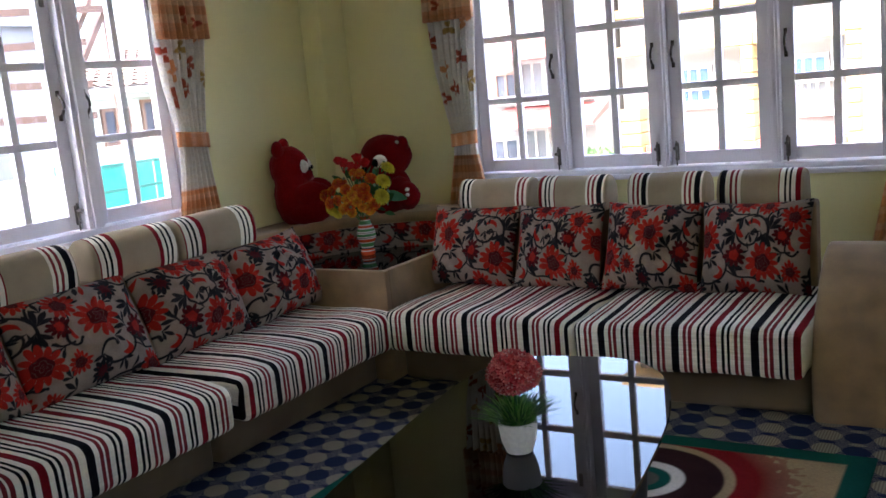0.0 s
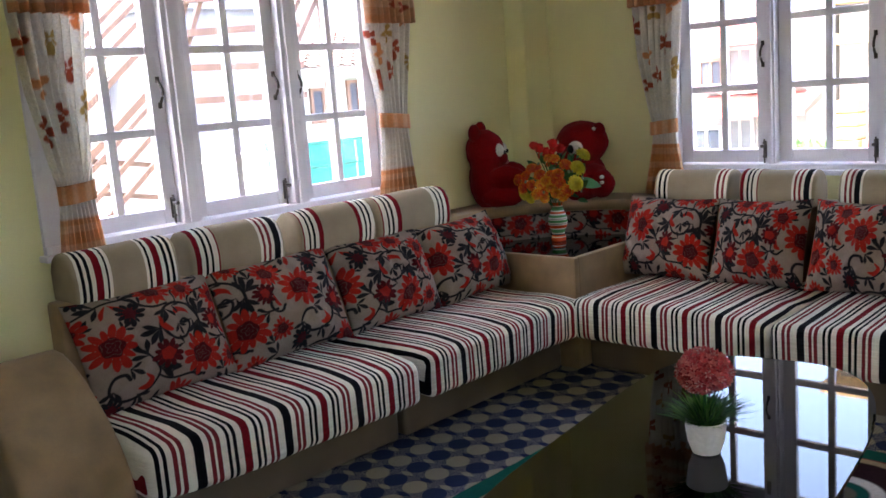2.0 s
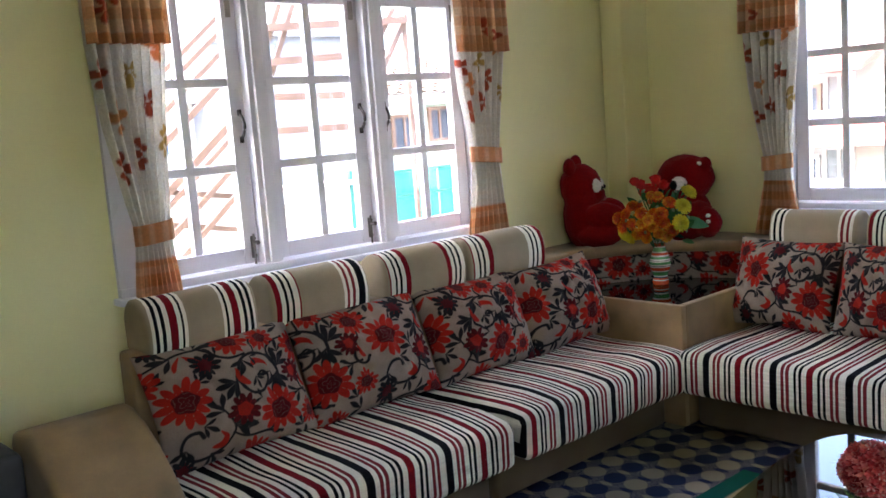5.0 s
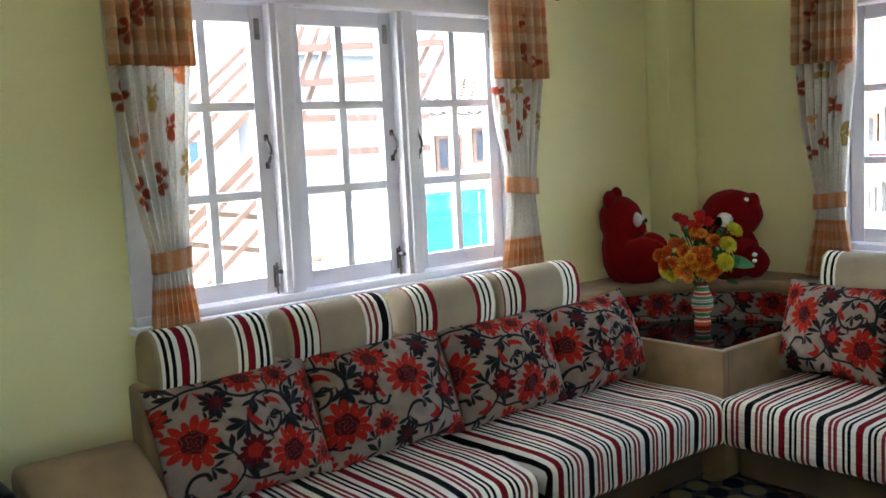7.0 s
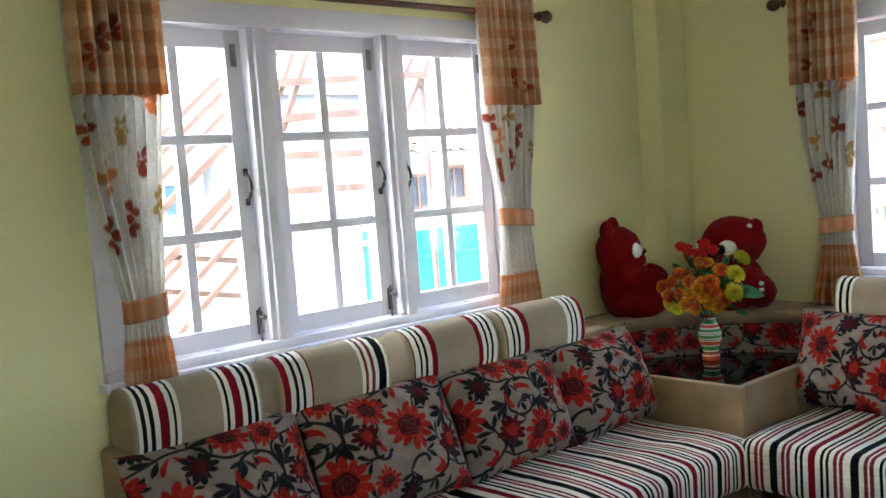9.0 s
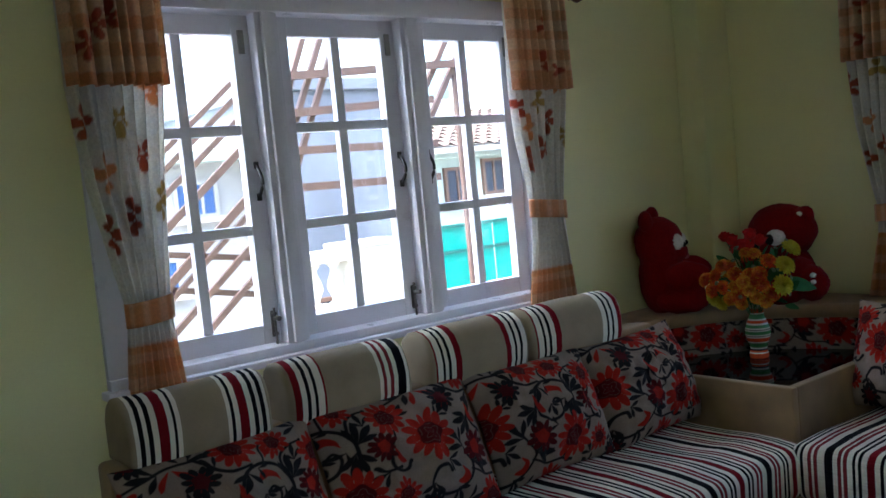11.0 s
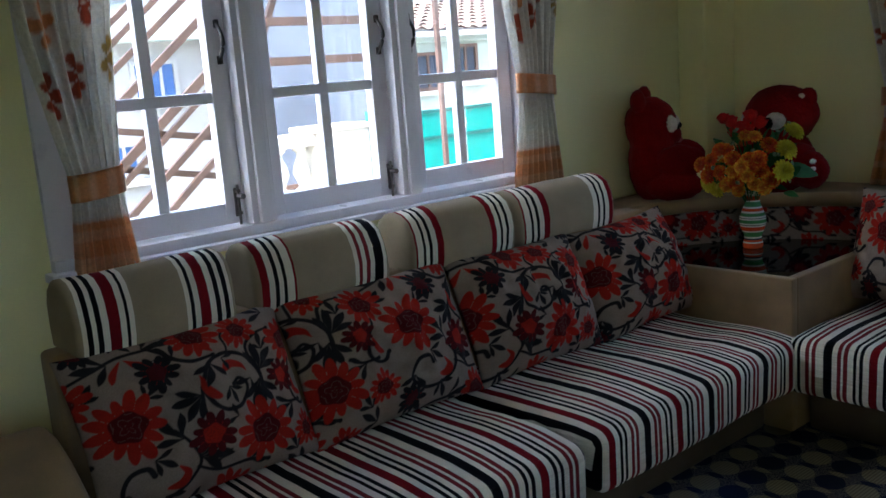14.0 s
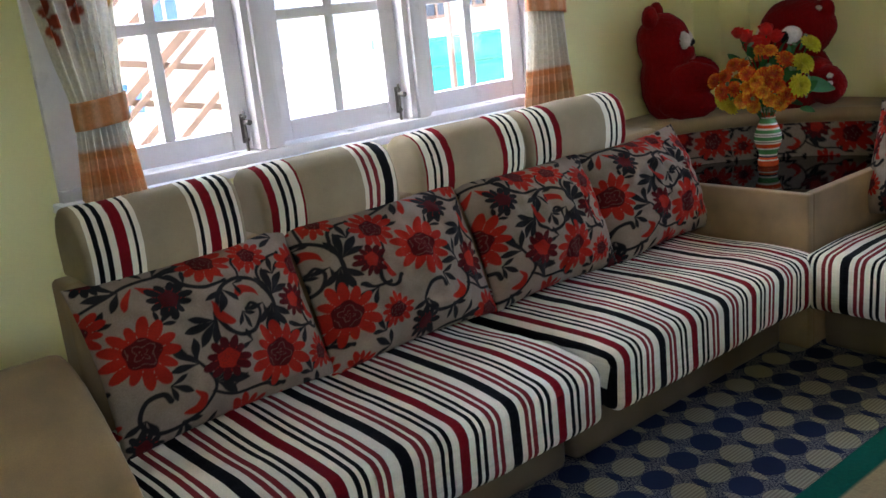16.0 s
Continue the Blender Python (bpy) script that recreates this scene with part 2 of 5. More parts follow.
def grid_mesh(name, xyz, tint, mat, parent=None, label="", close=False, thick=0.0):
    """A sheet from an array of places (rows, columns, 3) with a colour at each."""
    rows, cols = xyz.shape[:2]
    me = bpy.data.meshes.new(name)
    idx = np.arange(rows * cols).reshape(rows, cols)
    q = np.stack([idx[:-1, :-1], idx[:-1, 1:], idx[1:, 1:], idx[1:, :-1]], -1).reshape(-1, 4)
    verts, cols_rgb = xyz.reshape(-1, 3), tint.reshape(-1, 3)
    if thick:
        du, dv = np.gradient(xyz, axis=1), np.gradient(xyz, axis=0)
        nrm = np.cross(du, dv)
        nrm /= np.linalg.norm(nrm, axis=-1, keepdims=True) + 1e-9
        back = (xyz - nrm * thick).reshape(-1, 3)
        n = len(verts)
        rim = np.concatenate([idx[0, :], idx[1:, -1], idx[-1, -2::-1], idx[-2:0:-1, 0]])
        nxt = np.roll(rim, -1)
        side = np.stack([rim, rim + n, nxt + n, nxt], -1)
        q = np.concatenate([q, q[:, ::-1] + n, side])
        verts, cols_rgb = np.concatenate([verts, back]), np.concatenate([cols_rgb, cols_rgb])
    me.from_pydata(verts.tolist(), [], q.tolist())
    at = me.color_attributes.new("tint", "FLOAT_COLOR", "POINT")
    at.data.foreach_set("color", np.concatenate([cols_rgb, np.ones((len(cols_rgb), 1))], 1).astype(np.float32).ravel())
    me.materials.append(mat)
    me.polygons.foreach_set("use_smooth", [True] * len(me.polygons))
    ob = new(name, me)
    if parent:
        ob.parent = parent
    if label:
        ob["label"] = label
    return ob


def tint_mesh(ob, colour_of):
    """Stores a colour for each vertex of a mesh."""
    me = ob.data
    at = me.color_attributes.new("tint", "FLOAT_COLOR", "POINT")
    co = np.zeros(len(me.vertices) * 3, dtype=np.float32)
    me.vertices.foreach_get("co", co)
    rgb = np.array([colour_of(Vector(c)) for c in co.reshape(-1, 3)], dtype=np.float32)
    at.data.foreach_set("color", np.concatenate([rgb, np.ones((len(rgb), 1), dtype=np.float32)], 1).ravel())


# ---- the room ----
CEILING, EAST, SOUTH = 2.75, 5.6, -7.2
W_FACE, N_FACE = 0.055, -0.055
# the west window: middles of the sashes, sash height, frame
W_SASH, W_HALF = (-2.853, -2.244, -1.636), 0.198
N_SASH, N_HALF = (1.304, 1.860, 2.412, 2.955), 0.186
Z_ROWS = (0.971, 1.298, 1.639, 1.957)
STILE = 0.066
WO = (-3.215, -1.285, 0.865, 2.107)
NO = (0.975, 3.29, 0.850, 2.090)


def wall_with_hole(name, along, a0, a1, d0, d1, hole, label):
    h0, h1, z0, z1 = hole
    bm = bmesh.new()
    for p0, p1, q0, q1 in ((a0, h0, 0, CEILING), (h1, a1, 0, CEILING), (h0, h1, 0, z0), (h0, h1, z1, CEILING)):
        if along == "y":
            box(d0, d1, p0, p1, q0, q1, bm=bm)
        else:
            box(p0, p1, d0, d1, q0, q1, bm=bm)
    bmesh.ops.remove_doubles(bm, verts=bm.verts, dist=0.0005)
    return tagged(part(name, bm, WALL, smooth=False), label, "wall", kind="structure")


wall_with_hole("wall_west", "y", SOUTH - 0.2, 0.09, -0.09, W_FACE, WO, "pale yellow-green painted wall with a window")
wall_with_hole("wall_north", "x", W_FACE, EAST + 0.2, N_FACE, 0.09, NO, "pale yellow-green painted wall with a wide window")
# the high east opening is unseen, added to let fill light onto the walls
wall_with_hole("wall_east", "y", SOUTH, N_FACE, EAST, EAST + 0.2, (-5.9, -4.7, 1.30, 2.35), "pale yellow-green painted wall with an added opening for fill light")
tagged(part("wall_south", box(W_FACE, EAST + 0.2, SOUTH - 0.2, SOUTH, 0, CEILING), WALL, smooth=False), "plain pale yellow-green painted wall", "wall", kind="structure")
tagged(part("ceiling", box(-0.2, EAST + 0.2, SOUTH - 0.2, 0.22, CEILING, CEILING + 0.15), CEIL, smooth=False), "plain white painted ceiling", "ceiling", kind="structure")
# corner column
tagged(part("column", box(W_FACE, 0.20, -0.30, N_FACE, 0, CEILING, 0.012, 3), WALL), "pale yellow-green painted column in the corner", "column", kind="structure")


def carpet():
    """Woven carpet: straw and blue ovals in alternate columns on a grey-blue ground."""
    m, nt, b = material("oval_carpet")
    tc = nt.nodes.new("ShaderNodeTexCoord")
    sep = nt.nodes.new("ShaderNodeSeparateXYZ")
    nt.links.new(tc.outputs["Object"], sep.inputs[0])
    x, y = sep.outputs[0], sep.outputs[1]

    # the cloth's own grid: columns run along the sofa and lean a little
    dx, dy = math_node(nt, "SUBTRACT", x, 1.201), math_node(nt, "SUBTRACT", y, -1.939)
    E1, E2 = (-0.0113, 0.1285), (0.205, -0.0115)
    det = E2[0] * E1[1] - E2[1] * E1[0]
    across = math_node(nt, "SUBTRACT", math_node(nt, "MULTIPLY", dx, E1[1] / det), math_node(nt, "MULTIPLY", dy, E1[0] / det))
    along = math_node(nt, "SUBTRACT", math_node(nt, "MULTIPLY", dy, E2[0] / det), math_node(nt, "MULTIPLY", dx, E2[1] / det))

    def ovals(u0, v0, rx, ry, power=2.0):
        u = math_node(nt, "SUBTRACT", math_node(nt, "FRACT", math_node(nt, "ADD", across, 40.5 - u0)), 0.5)
        w = math_node(nt, "SUBTRACT", math_node(nt, "FRACT", math_node(nt, "ADD", along, 40.5 - v0)), 0.5)
        a = math_node(nt, "POWER", math_node(nt, "ABSOLUTE", math_node(nt, "MULTIPLY", u, 0.205 / rx)), power)
        c = math_node(nt, "POWER", math_node(nt, "ABSOLUTE", math_node(nt, "MULTIPLY", w, 0.1285 / ry)), power)
        return math_node(nt, "LESS_THAN", math_node(nt, "ADD", a, c), 1.0)

    v = coords(nt)
    weave = noise_tex(nt, v, 190.0, 2)
    speck = math_node(nt, "GREATER_THAN", weave, 0.5)
    ground = mix(nt, speck, (0.026, 0.031, 0.055), (0.17, 0.165, 0.16))
    rib = nt.nodes.new("ShaderNodeTexWave")
    rib.inputs["Scale"].default_value = 30.0
    nt.links.new(v, rib.inputs["Vector"])
    straw = mix(nt, rib.outputs["Fac"], (0.33, 0.295, 0.205), (0.19, 0.17, 0.12))
    blue = mix(nt, weave, (0.012, 0.018, 0.054), (0.018, 0.027, 0.072))
    c = mix(nt, ovals(0.0, 0.0, 0.048, 0.050, 1.8), ground, blue)
    c = mix(nt, ovals(0.5, 0.0, 0.050, 0.050, 1.8), c, straw)
    c = mix(nt, ovals(0.5, 0.5, 0.036, 0.016, 1.2), c, blue)
    c = mix(nt, ovals(0.0, 0.5, 0.034, 0.015, 1.2), c, straw)
    c = mix(nt, 1.0, c, spread(nt, noise_tex(nt, v, 1.5, 5), 0.82, 1.08), "MULTIPLY")
    nt.links.new(c, b.inputs["Base Color"])
    b.inputs["Roughness"].default_value = 0.97
    b.inputs["Specular IOR Level"].default_value = 0.1
    add_bump(nt, b, weave, 0.5, 0.002)
    return m


tagged(part("floor", box(-0.2, EAST + 0.2, SOUTH - 0.2, 0.22, -0.12, 0.0), carpet(), smooth=False), "woven carpet with blue and straw ovals", "carpet", kind="structure")


# ---- windows ----
def handle_bm():
    pts = [(0.006 + 0.030 * math.sin(math.pi * k / 10), 0, -0.052 + 0.104 * k / 10) for k in range(11)]
    bm = bezier_tube(pts, 0.0062, 8)
    for z in (-0.054, 0.054):
        box(0.0, 0.010, -0.008, 0.008, z - 0.013, z + 0.013, 0.003, 2, bm)
    return bm


def bolt_bm():
    bm = box(0.0, 0.005, -0.010, 0.010, -0.045, 0.045, 0.002, 1)
    vs = bmesh.ops.create_cone(bm, cap_ends=True, segments=10, radius1=0.0045, radius2=0.0045, depth=0.13)["verts"]
    bmesh.ops.translate(bm, verts=vs, vec=(0.012, 0, -0.01))
    vs = bmesh.ops.create_cone(bm, cap_ends=True, segments=10, radius1=0.007, radius2=0.009, depth=0.034)["verts"]
    bmesh.ops.transform(bm, verts=vs, matrix=pose(0.028, 0, 0.02, 0, 90, 0))
    for z in (-0.035, 0.035):
        box(0.0, 0.016, -0.009, 0.009, z - 0.005, z + 0.005, 0.002, 1, bm)
    return bm


def window(name, turn, hole, sashes, half, dz, handle_sides, bolt_sides, label):
    """A casement window. Local x runs into the room, local y along the wall, the sash panes lie at local x = 0."""
    root = thing(name, (0, 0, 0), label, "window", kind="structure")
    root.matrix_basis = turn
    y0, y1, z0, z1 = hole
    F0, F1 = -0.07, W_FACE + 0.02
    rows = [z + dz for z in Z_ROWS]
    sz0, sz1 = rows[0] - STILE, rows[3] + STILE
    mids = [(a + c) / 2 for a, c in zip(sashes, sashes[1:])]
    gap = min(c - a for a, c in zip(sashes, sashes[1:])) - 2 * (half + STILE)
    frame_bm = bmesh.new()
    box(F0, F1 + 0.01, y0, y1, sz1 + 0.004, z1, 0.006, 2, frame_bm)
    box(F0, F1 + 0.012, y0, y1, z0, sz0 - 0.004, 0.006, 2, frame_bm)
    box(F0, F1, y0, sashes[0] - half - STILE - 0.003, sz0 - 0.004, sz1 + 0.004, 0.005, 2, frame_bm)
    box(F0, F1, sashes[-1] + half + STILE + 0.003, y1, sz0 - 0.004, sz1 + 0.004, 0.005, 2, frame_bm)
    part("window_frame", frame_bm, WHITE, root)
    sill = box(W_FACE - 0.01, F1 + 0.045, y0 - 0.02, y1 + 0.02, z0 - 0.022, z0 + 0.004, 0.006, 2)
    part("window_sill", sill, WHITE, root)
    for y in mids:
        bm = bmesh.new()
        w = max(gap, 0.03) / 2 + 0.004
        box(F0, F1 - 0.004, y - w, y + w, sz0 - 0.004, sz1 + 0.004, 0.006, 2, bm)
        box(F1 - 0.006, F1 + 0.012, y - w * 0.5, y + w * 0.5, sz0 - 0.004, sz1 + 0.004, 0.005, 2, bm)
        part("mullion", bm, WHITE, root)
    hd, bd = None, None
    for i, y in enumerate(sashes):
        bm = bmesh.new()
        o = half + STILE
        D0, D1 = -0.02, 0.022
        box(D0, D1, y - o, y - half, sz0, sz1, 0.004, 2, bm)
        box(D0, D1, y + half, y + o, sz0, sz1, 0.004, 2, bm)
        box(D0, D1 - 0.001, y - half, y + half, sz0, rows[0], 0.004, 2, bm)
        box(D0, D1 - 0.001, y - half, y + half, rows[3], sz1, 0.004, 2, bm)
        sash = part("sash", bm, WHITE, root)
        bar = bmesh.new()
        box(-0.015, 0.016, y - 0.018, y + 0.018, rows[0], rows[3], 0.005, 2, bar)
        part("muntin", bar, WHITE, sash)
        for z in rows[1:3]:
            part("muntin", box(-0.015, 0.018, y - half, y + half, z - 0.0175, z + 0.0175, 0.005, 2), WHITE, sash)
        edges = [rows[0], rows[1], rows[2], rows[3]]
        for za, zb in zip(edges, edges[1:]):
            for ya, yb in ((y - half, y), (y, y + half)):
                p = part("pane", box(-0.002, 0.002, ya, yb, za, zb), PANE, sash, smooth=False)
                p.visible_shadow = False
        s = handle_sides[i]
        if s:
            m = Matrix.Translation((D1, y + s * (half + STILE * 0.55), rows[1] + 0.165))
            if hd is None:
                hd = part("handle", handle_bm(), DARK_METAL, sash, "dark bronze pull handle")
                hd.matrix_basis = m
            else:
                again(hd, "handle", sash, m)
        s = bolt_sides[i]
        if s:
            m = Matrix.Translation((D1, y + s * (half + STILE * 0.6), rows[0] + 0.0))
            if bd is None:
                bd = part("bolt", bolt_bm(), OLD_STEEL, sash, "worn tower bolt")
                bd.matrix_basis = m
            else:
                again(bd, "bolt", sash, m)
        for z in (sz1 - 0.09,):
            part("hinge", box(D1, D1 + 0.006, y + (half + STILE * 0.45) - 0.012, y + (half + STILE * 0.45) + 0.012, z - 0.04, z + 0.04, 0.002, 1), STEEL, sash)
    return root


window("window_1", Matrix.Identity(4), WO, W_SASH, W_HALF, 0.0, (1, 1, -1), (1, 1, 0), "white-painted three-casement window with small panes and dark handles")
# the north window: local y runs to the room's west, local x to its south
north_turn = Matrix.Rotation(radians(-90), 4, "Z")
window("window_2", north_turn, (NO[0], NO[1], NO[2], NO[3]), N_SASH, N_HALF, -0.019, (1, 1, -1, -1), (1, 1, -1, -1), "white-painted four-casement window with small panes and dark handles")


# ---- patterns ----
def blend(base, mask, colour):
    return base + (np.array(colour) - base) * np.clip(mask, 0, 1)[..., None]


def soft(d, w=0.004):
    return np.clip(0.5 - d / w, 0, 1)


RED, CRIMSON, BLACKISH, TAUPE = (0.36, 0.019, 0.011), (0.085, 0.007, 0.009), (0.017, 0.016, 0.018), (0.285, 0.225, 0.178)
# flowers of the cushion cloth: across, up, size, kind (the cloth repeats every 0.55 m by 0.42 m)
FLOWERS = ((0.15, 0.52, 0.150, 0), (0.70, 0.25, 0.148, 0), (0.53, 0.94, 0.112, 0), (0.73, 0.89, 0.088, 0), (0.96, 0.74, 0.112, 0), (0.93, 0.17, 0.085, 0),
           (0.33, 0.77, 0.090, 1), (0.455, 0.33, 0.098, 2), (0.87, 0.53, 0.080, 2), (0.08, 0.02, 0.078, 1))
# stems: colour, width at both ends (mm), and the points they run through
STEMS = ((0, 3.2, 5.0, ((0.45, 0.42), (0.45, 0.52), (0.49, 0.66), (0.56, 0.75), (0.65, 0.76), (0.72, 0.69), (0.75, 0.57), (0.73, 0.42))),
         (0, 4.6, 3.0, ((0.47, 0.60), (0.49, 0.49), (0.56, 0.43), (0.63, 0.45), (0.665, 0.53), (0.64, 0.59), (0.61, 0.565))),
         (0, 6.0, 3.0, ((0.375, 0.91), (0.40, 0.84), (0.47, 0.775), (0.57, 0.775))), (0, 3.0, 2.6, ((0.64, 0.77), (0.64, 0.86), (0.66, 0.91))),
         (0, 4.0, 2.6, ((0.73, 0.66), (0.75, 0.78), (0.81, 0.83), (0.88, 0.84))),
         (0, 3.0, 5.0, ((0.31, 0.42), (0.36, 0.32), (0.385, 0.21), (0.34, 0.12), (0.25, 0.06), (0.14, 0.07), (0.08, 0.16), (0.11, 0.26), (0.18, 0.27), (0.20, 0.22))),
         (0, 2.6, 4.0, ((0.37, 0.18), (0.47, 0.11), (0.60, 0.10), (0.70, 0.06))), (0, 2.6, 4.0, ((0.0, 0.84), (0.10, 0.88), (0.22, 0.93), (0.36, 0.94), (0.45, 0.98))),
         (0, 3.0, 4.0, ((0.96, 0.62), (0.90, 0.45), (0.90, 0.36), (0.955, 0.33), (1.0, 0.38))), (0, 2.6, 3.4, ((0.80, 0.40), (0.86, 0.36), (0.93, 0.36))),
         (1, 2.0, 9.0, ((0.475, 0.67), (0.48, 0.60), (0.505, 0.54), (0.53, 0.52))), (1, 7.5, 3.0, ((0.585, 0.665), (0.62, 0.69), (0.66, 0.665), (0.68, 0.62))),
         (1, 2.0, 6.5, ((0.57, 0.80), (0.54, 0.84), (0.50, 0.86))), (1, 2.0, 6.5, ((0.655, 0.80), (0.665, 0.84), (0.66, 0.87))), (1, 2.0, 6.0, ((0.22, 0.90), (0.17, 0.83), (0.155, 0.78))),
         (1, 2.0, 7.0, ((0.24, 0.90), (0.27, 0.86), (0.30, 0.85))), (1, 3.0, 8.0, ((0.30, 0.22), (0.33, 0.17), (0.30, 0.12), (0.25, 0.12))), (1, 2.0, 7.0, ((0.93, 0.50), (0.935, 0.42), (0.97, 0.39))))
# leaf sprays: across, up, length (mm), direction of the middle lobe, number of lobes
SPRAYS = ((0.455, 0.56, 62, 205, 4), (0.54, 0.73, 52, 250, 3), (0.755, 0.60, 66, 62, 4), (0.735, 0.55, 64, 268, 4), (0.69, 0.57, 46, 235, 2), (0.33, 0.36, 66, 128, 3), (0.385, 0.23, 72, 5, 4), (0.17, 0.90, 60, 185, 3),
          (0.33, 0.95, 56, 5, 3), (0.41, 0.83, 44, 120, 2), (0.87, 0.35, 50, 195, 3), (0.10, 0.17, 54, 250, 3), (0.60, 0.10, 50, 25, 3), (0.24, 0.08, 48, 300, 3), (0.90, 0.95, 50, 150, 3), (0.60, 0.74, 38, 320, 2),
          (0.25, 0.64, 40, 40, 3), (0.58, 0.56, 38, 290, 3), (0.82, 0.72, 40, 100, 3), (0.21, 0.30, 44, 330, 3), (0.58, 0.38, 36, 150, 2), (0.03, 0.72, 40, 60, 3), (0.86, 0.06, 44, 120, 3), (0.46, 0.16, 42, 80, 3))


def smooth_line(points, n):
    """n places along a smooth line through the points."""
    p = np.array(points, float)
    p = np.vstack([2 * p[0] - p[1], p, 2 * p[-1] - p[-2]])
    out = []
    for t in np.linspace(0, len(points) - 1.001, n):
        i, f = int(t), t - int(t)
        a, c, d, e = p[i:i + 4]
        out.append(0.5 * (2 * c + (d - a) * f + (2 * a - 5 * c + 4 * d - e) * f * f + (3 * c - a - 3 * d + e) * f ** 3))
    return np.array(out)


def floral(u, v, du=0.0, dv=0.0):
    """Red and dark flowers with scrolling leaves on taupe cloth, for arrays of u and v from 0 to 1."""
    W, H = 0.55, 0.42
    col = np.zeros(u.shape + (3,)) + np.array(TAUPE)
    col *= (0.94 + 0.12 * np.random.RandomState(7).rand(*u.shape))[..., None]

    def local(cx, cy):
        x = ((u - cx - du + 0.5) % 1.0 - 0.5) * W
        y = ((v - cy - dv + 0.5) % 1.0 - 0.5) * H
        return x, y

    for colour, w0, w1, pts in STEMS:
        line = smooth_line(pts, 26 * len(pts))
        best = np.full(u.shape, 9.0)
        for k, (px, py) in enumerate(line):
            x, y = local(px, py)
            w = (w0 + (w1 - w0) * k / len(line)) * 0.00128
            if w1 > w0 * 2 or w0 > w1 * 2:
                w *= 1.3 * math.sin(math.pi * min(1.0, k / len(line) * 0.9 + 0.1)) + 0.3
            best = np.minimum(best, np.hypot(x, y) - w)
        col = blend(col, soft(best, 0.0022), (BLACKISH, RED)[colour])
        if colour == 0:
            x, y = local(*line[-1])
            col = blend(col, soft(np.hypot(x, y) - 0.0058, 0.0022), BLACKISH)
    for cx, cy, ln, ang, lobes in SPRAYS:
        x, y = local(cx, cy)
        for k in range(lobes):
            off = (k - (lobes - 1) / 2) * (96 / max(1, lobes - 1))
            a = math.radians(ang + off * 0.9)
            L = ln * 0.00126 * (1.0 - 0.005 * abs(off))
            s, t = x * math.cos(a) + y * math.sin(a), -x * math.sin(a) + y * math.cos(a)
            q = np.clip(s / L, 0, 1)
            t = t - (1 if off > 0 else -1) * 0.10 * L * q * q
            d = np.abs(t) - 0.140 * L * np.sin(np.pi * q ** 1.5) - 0.0012 * (1 - q)
            d = np.where((s > 0) & (s < L), d, 1.0)
            col = blend(col, soft(d, 0.0022), BLACKISH)
    for cx, cy, r, kind in FLOWERS:
        x, y = local(cx, cy)
        rad, ang = np.hypot(x, y), np.arctan2(y, x)
        R = r * W * 0.98
        n = 13 if kind == 0 else 11
        pet = np.abs(np.cos(n * 0.5 * ang + cx * 9))
        edge = R * (0.66 + 0.36 * pet ** 0.85 + 0.08 * np.cos(3 * ang + cy * 7) + 0.07 * np.cos(5 * ang + cx * 5))
        main, eye = ((RED, CRIMSON), (BLACKISH, CRIMSON), (CRIMSON, RED))[kind]
        col = blend(col, soft(rad - edge, 0.0022), main)
        col = blend(col, (pet * rad < 0.0028) * (rad > 0.47 * R) * (rad < 0.96 * edge) * 0.8, TAUPE if kind == 0 else RED)
        core = R * (0.45 + 0.035 * np.cos(5 * ang))
        col = blend(col, soft(rad - core, 0.0022), eye)
        swirl = np.abs((rad / (R * 0.20) + 0.35 * np.cos(4 * ang + cx * 7) + ang / 6.2832) % 1.0 - 0.5)
        col = blend(col, (rad < core * 0.9) * (swirl < 0.08) * 0.28, TAUPE if kind == 0 else BLACKISH)
    return col


def pillow_mesh(name, du, dv, seed):
    """A stuffed cushion 1 wide (x) by 0.76 high (y), faces towards +z."""
    nu, nv = 270, 200
    u, v = np.meshgrid(np.linspace(0, 1, nu), np.linspace(0, 1, nv))
    a, c = 2 * u - 1, 2 * v - 1
    fat = np.clip(1 - np.abs(a) ** 2.3, 0, 1) ** 0.62 * np.clip(1 - np.abs(c) ** 2.2, 0, 1) ** 0.62
    x = a * 0.5 * (1 - 0.055 * (1 - c ** 2) ** 1.0 * np.abs(a))
    y = c * 0.38 * (1 - 0.075 * (1 - a ** 2) * np.abs(c))
    wob = np.vectorize(lambda p, q: noise.noise(Vector((p * 2.2 + seed, q * 2.0, seed * 1.3))))(a, c)
    fold = np.vectorize(lambda p, q: noise.noise(Vector((p * 7 + seed, q * 5, seed))))(a, c)
    zf = 0.135 * fat * (1 + 0.22 * wob) + 0.021 * fold * fat
    zb = -0.085 * fat
    front = np.stack([x, y, zf], -1)
    thin = list(range(nu - 1, -1, -9)) + [0] * ((nu - 1) % 9 > 0)
    back = np.stack([x[:, thin], y[:, thin], zb[:, thin]], -1)
    tint = floral(u, v, du, dv)
    ob = grid_mesh(name, np.concatenate([front, back], 1), np.concatenate([tint, tint[:, thin]], 1), CLOTH)
    bm = bmesh.new()
    bm.from_mesh(ob.data)
    bmesh.ops.remove_doubles(bm, verts=[w for w in bm.verts if abs(w.co.z) < 0.002], dist=0.0008)
    bm.to_mesh(ob.data)
    bm.free()
    return ob


# ---- sofas ----
def under(ob, parent, m):
    ob.parent = parent
    ob.matrix_basis = parent.matrix_basis.inverted() @ m
    return ob


def seq(start, *steps):
    out, p = [], start
    for width, colour in steps:
        out.append((round(p, 4), round(p + width, 4), colour))
        p += width
    return out


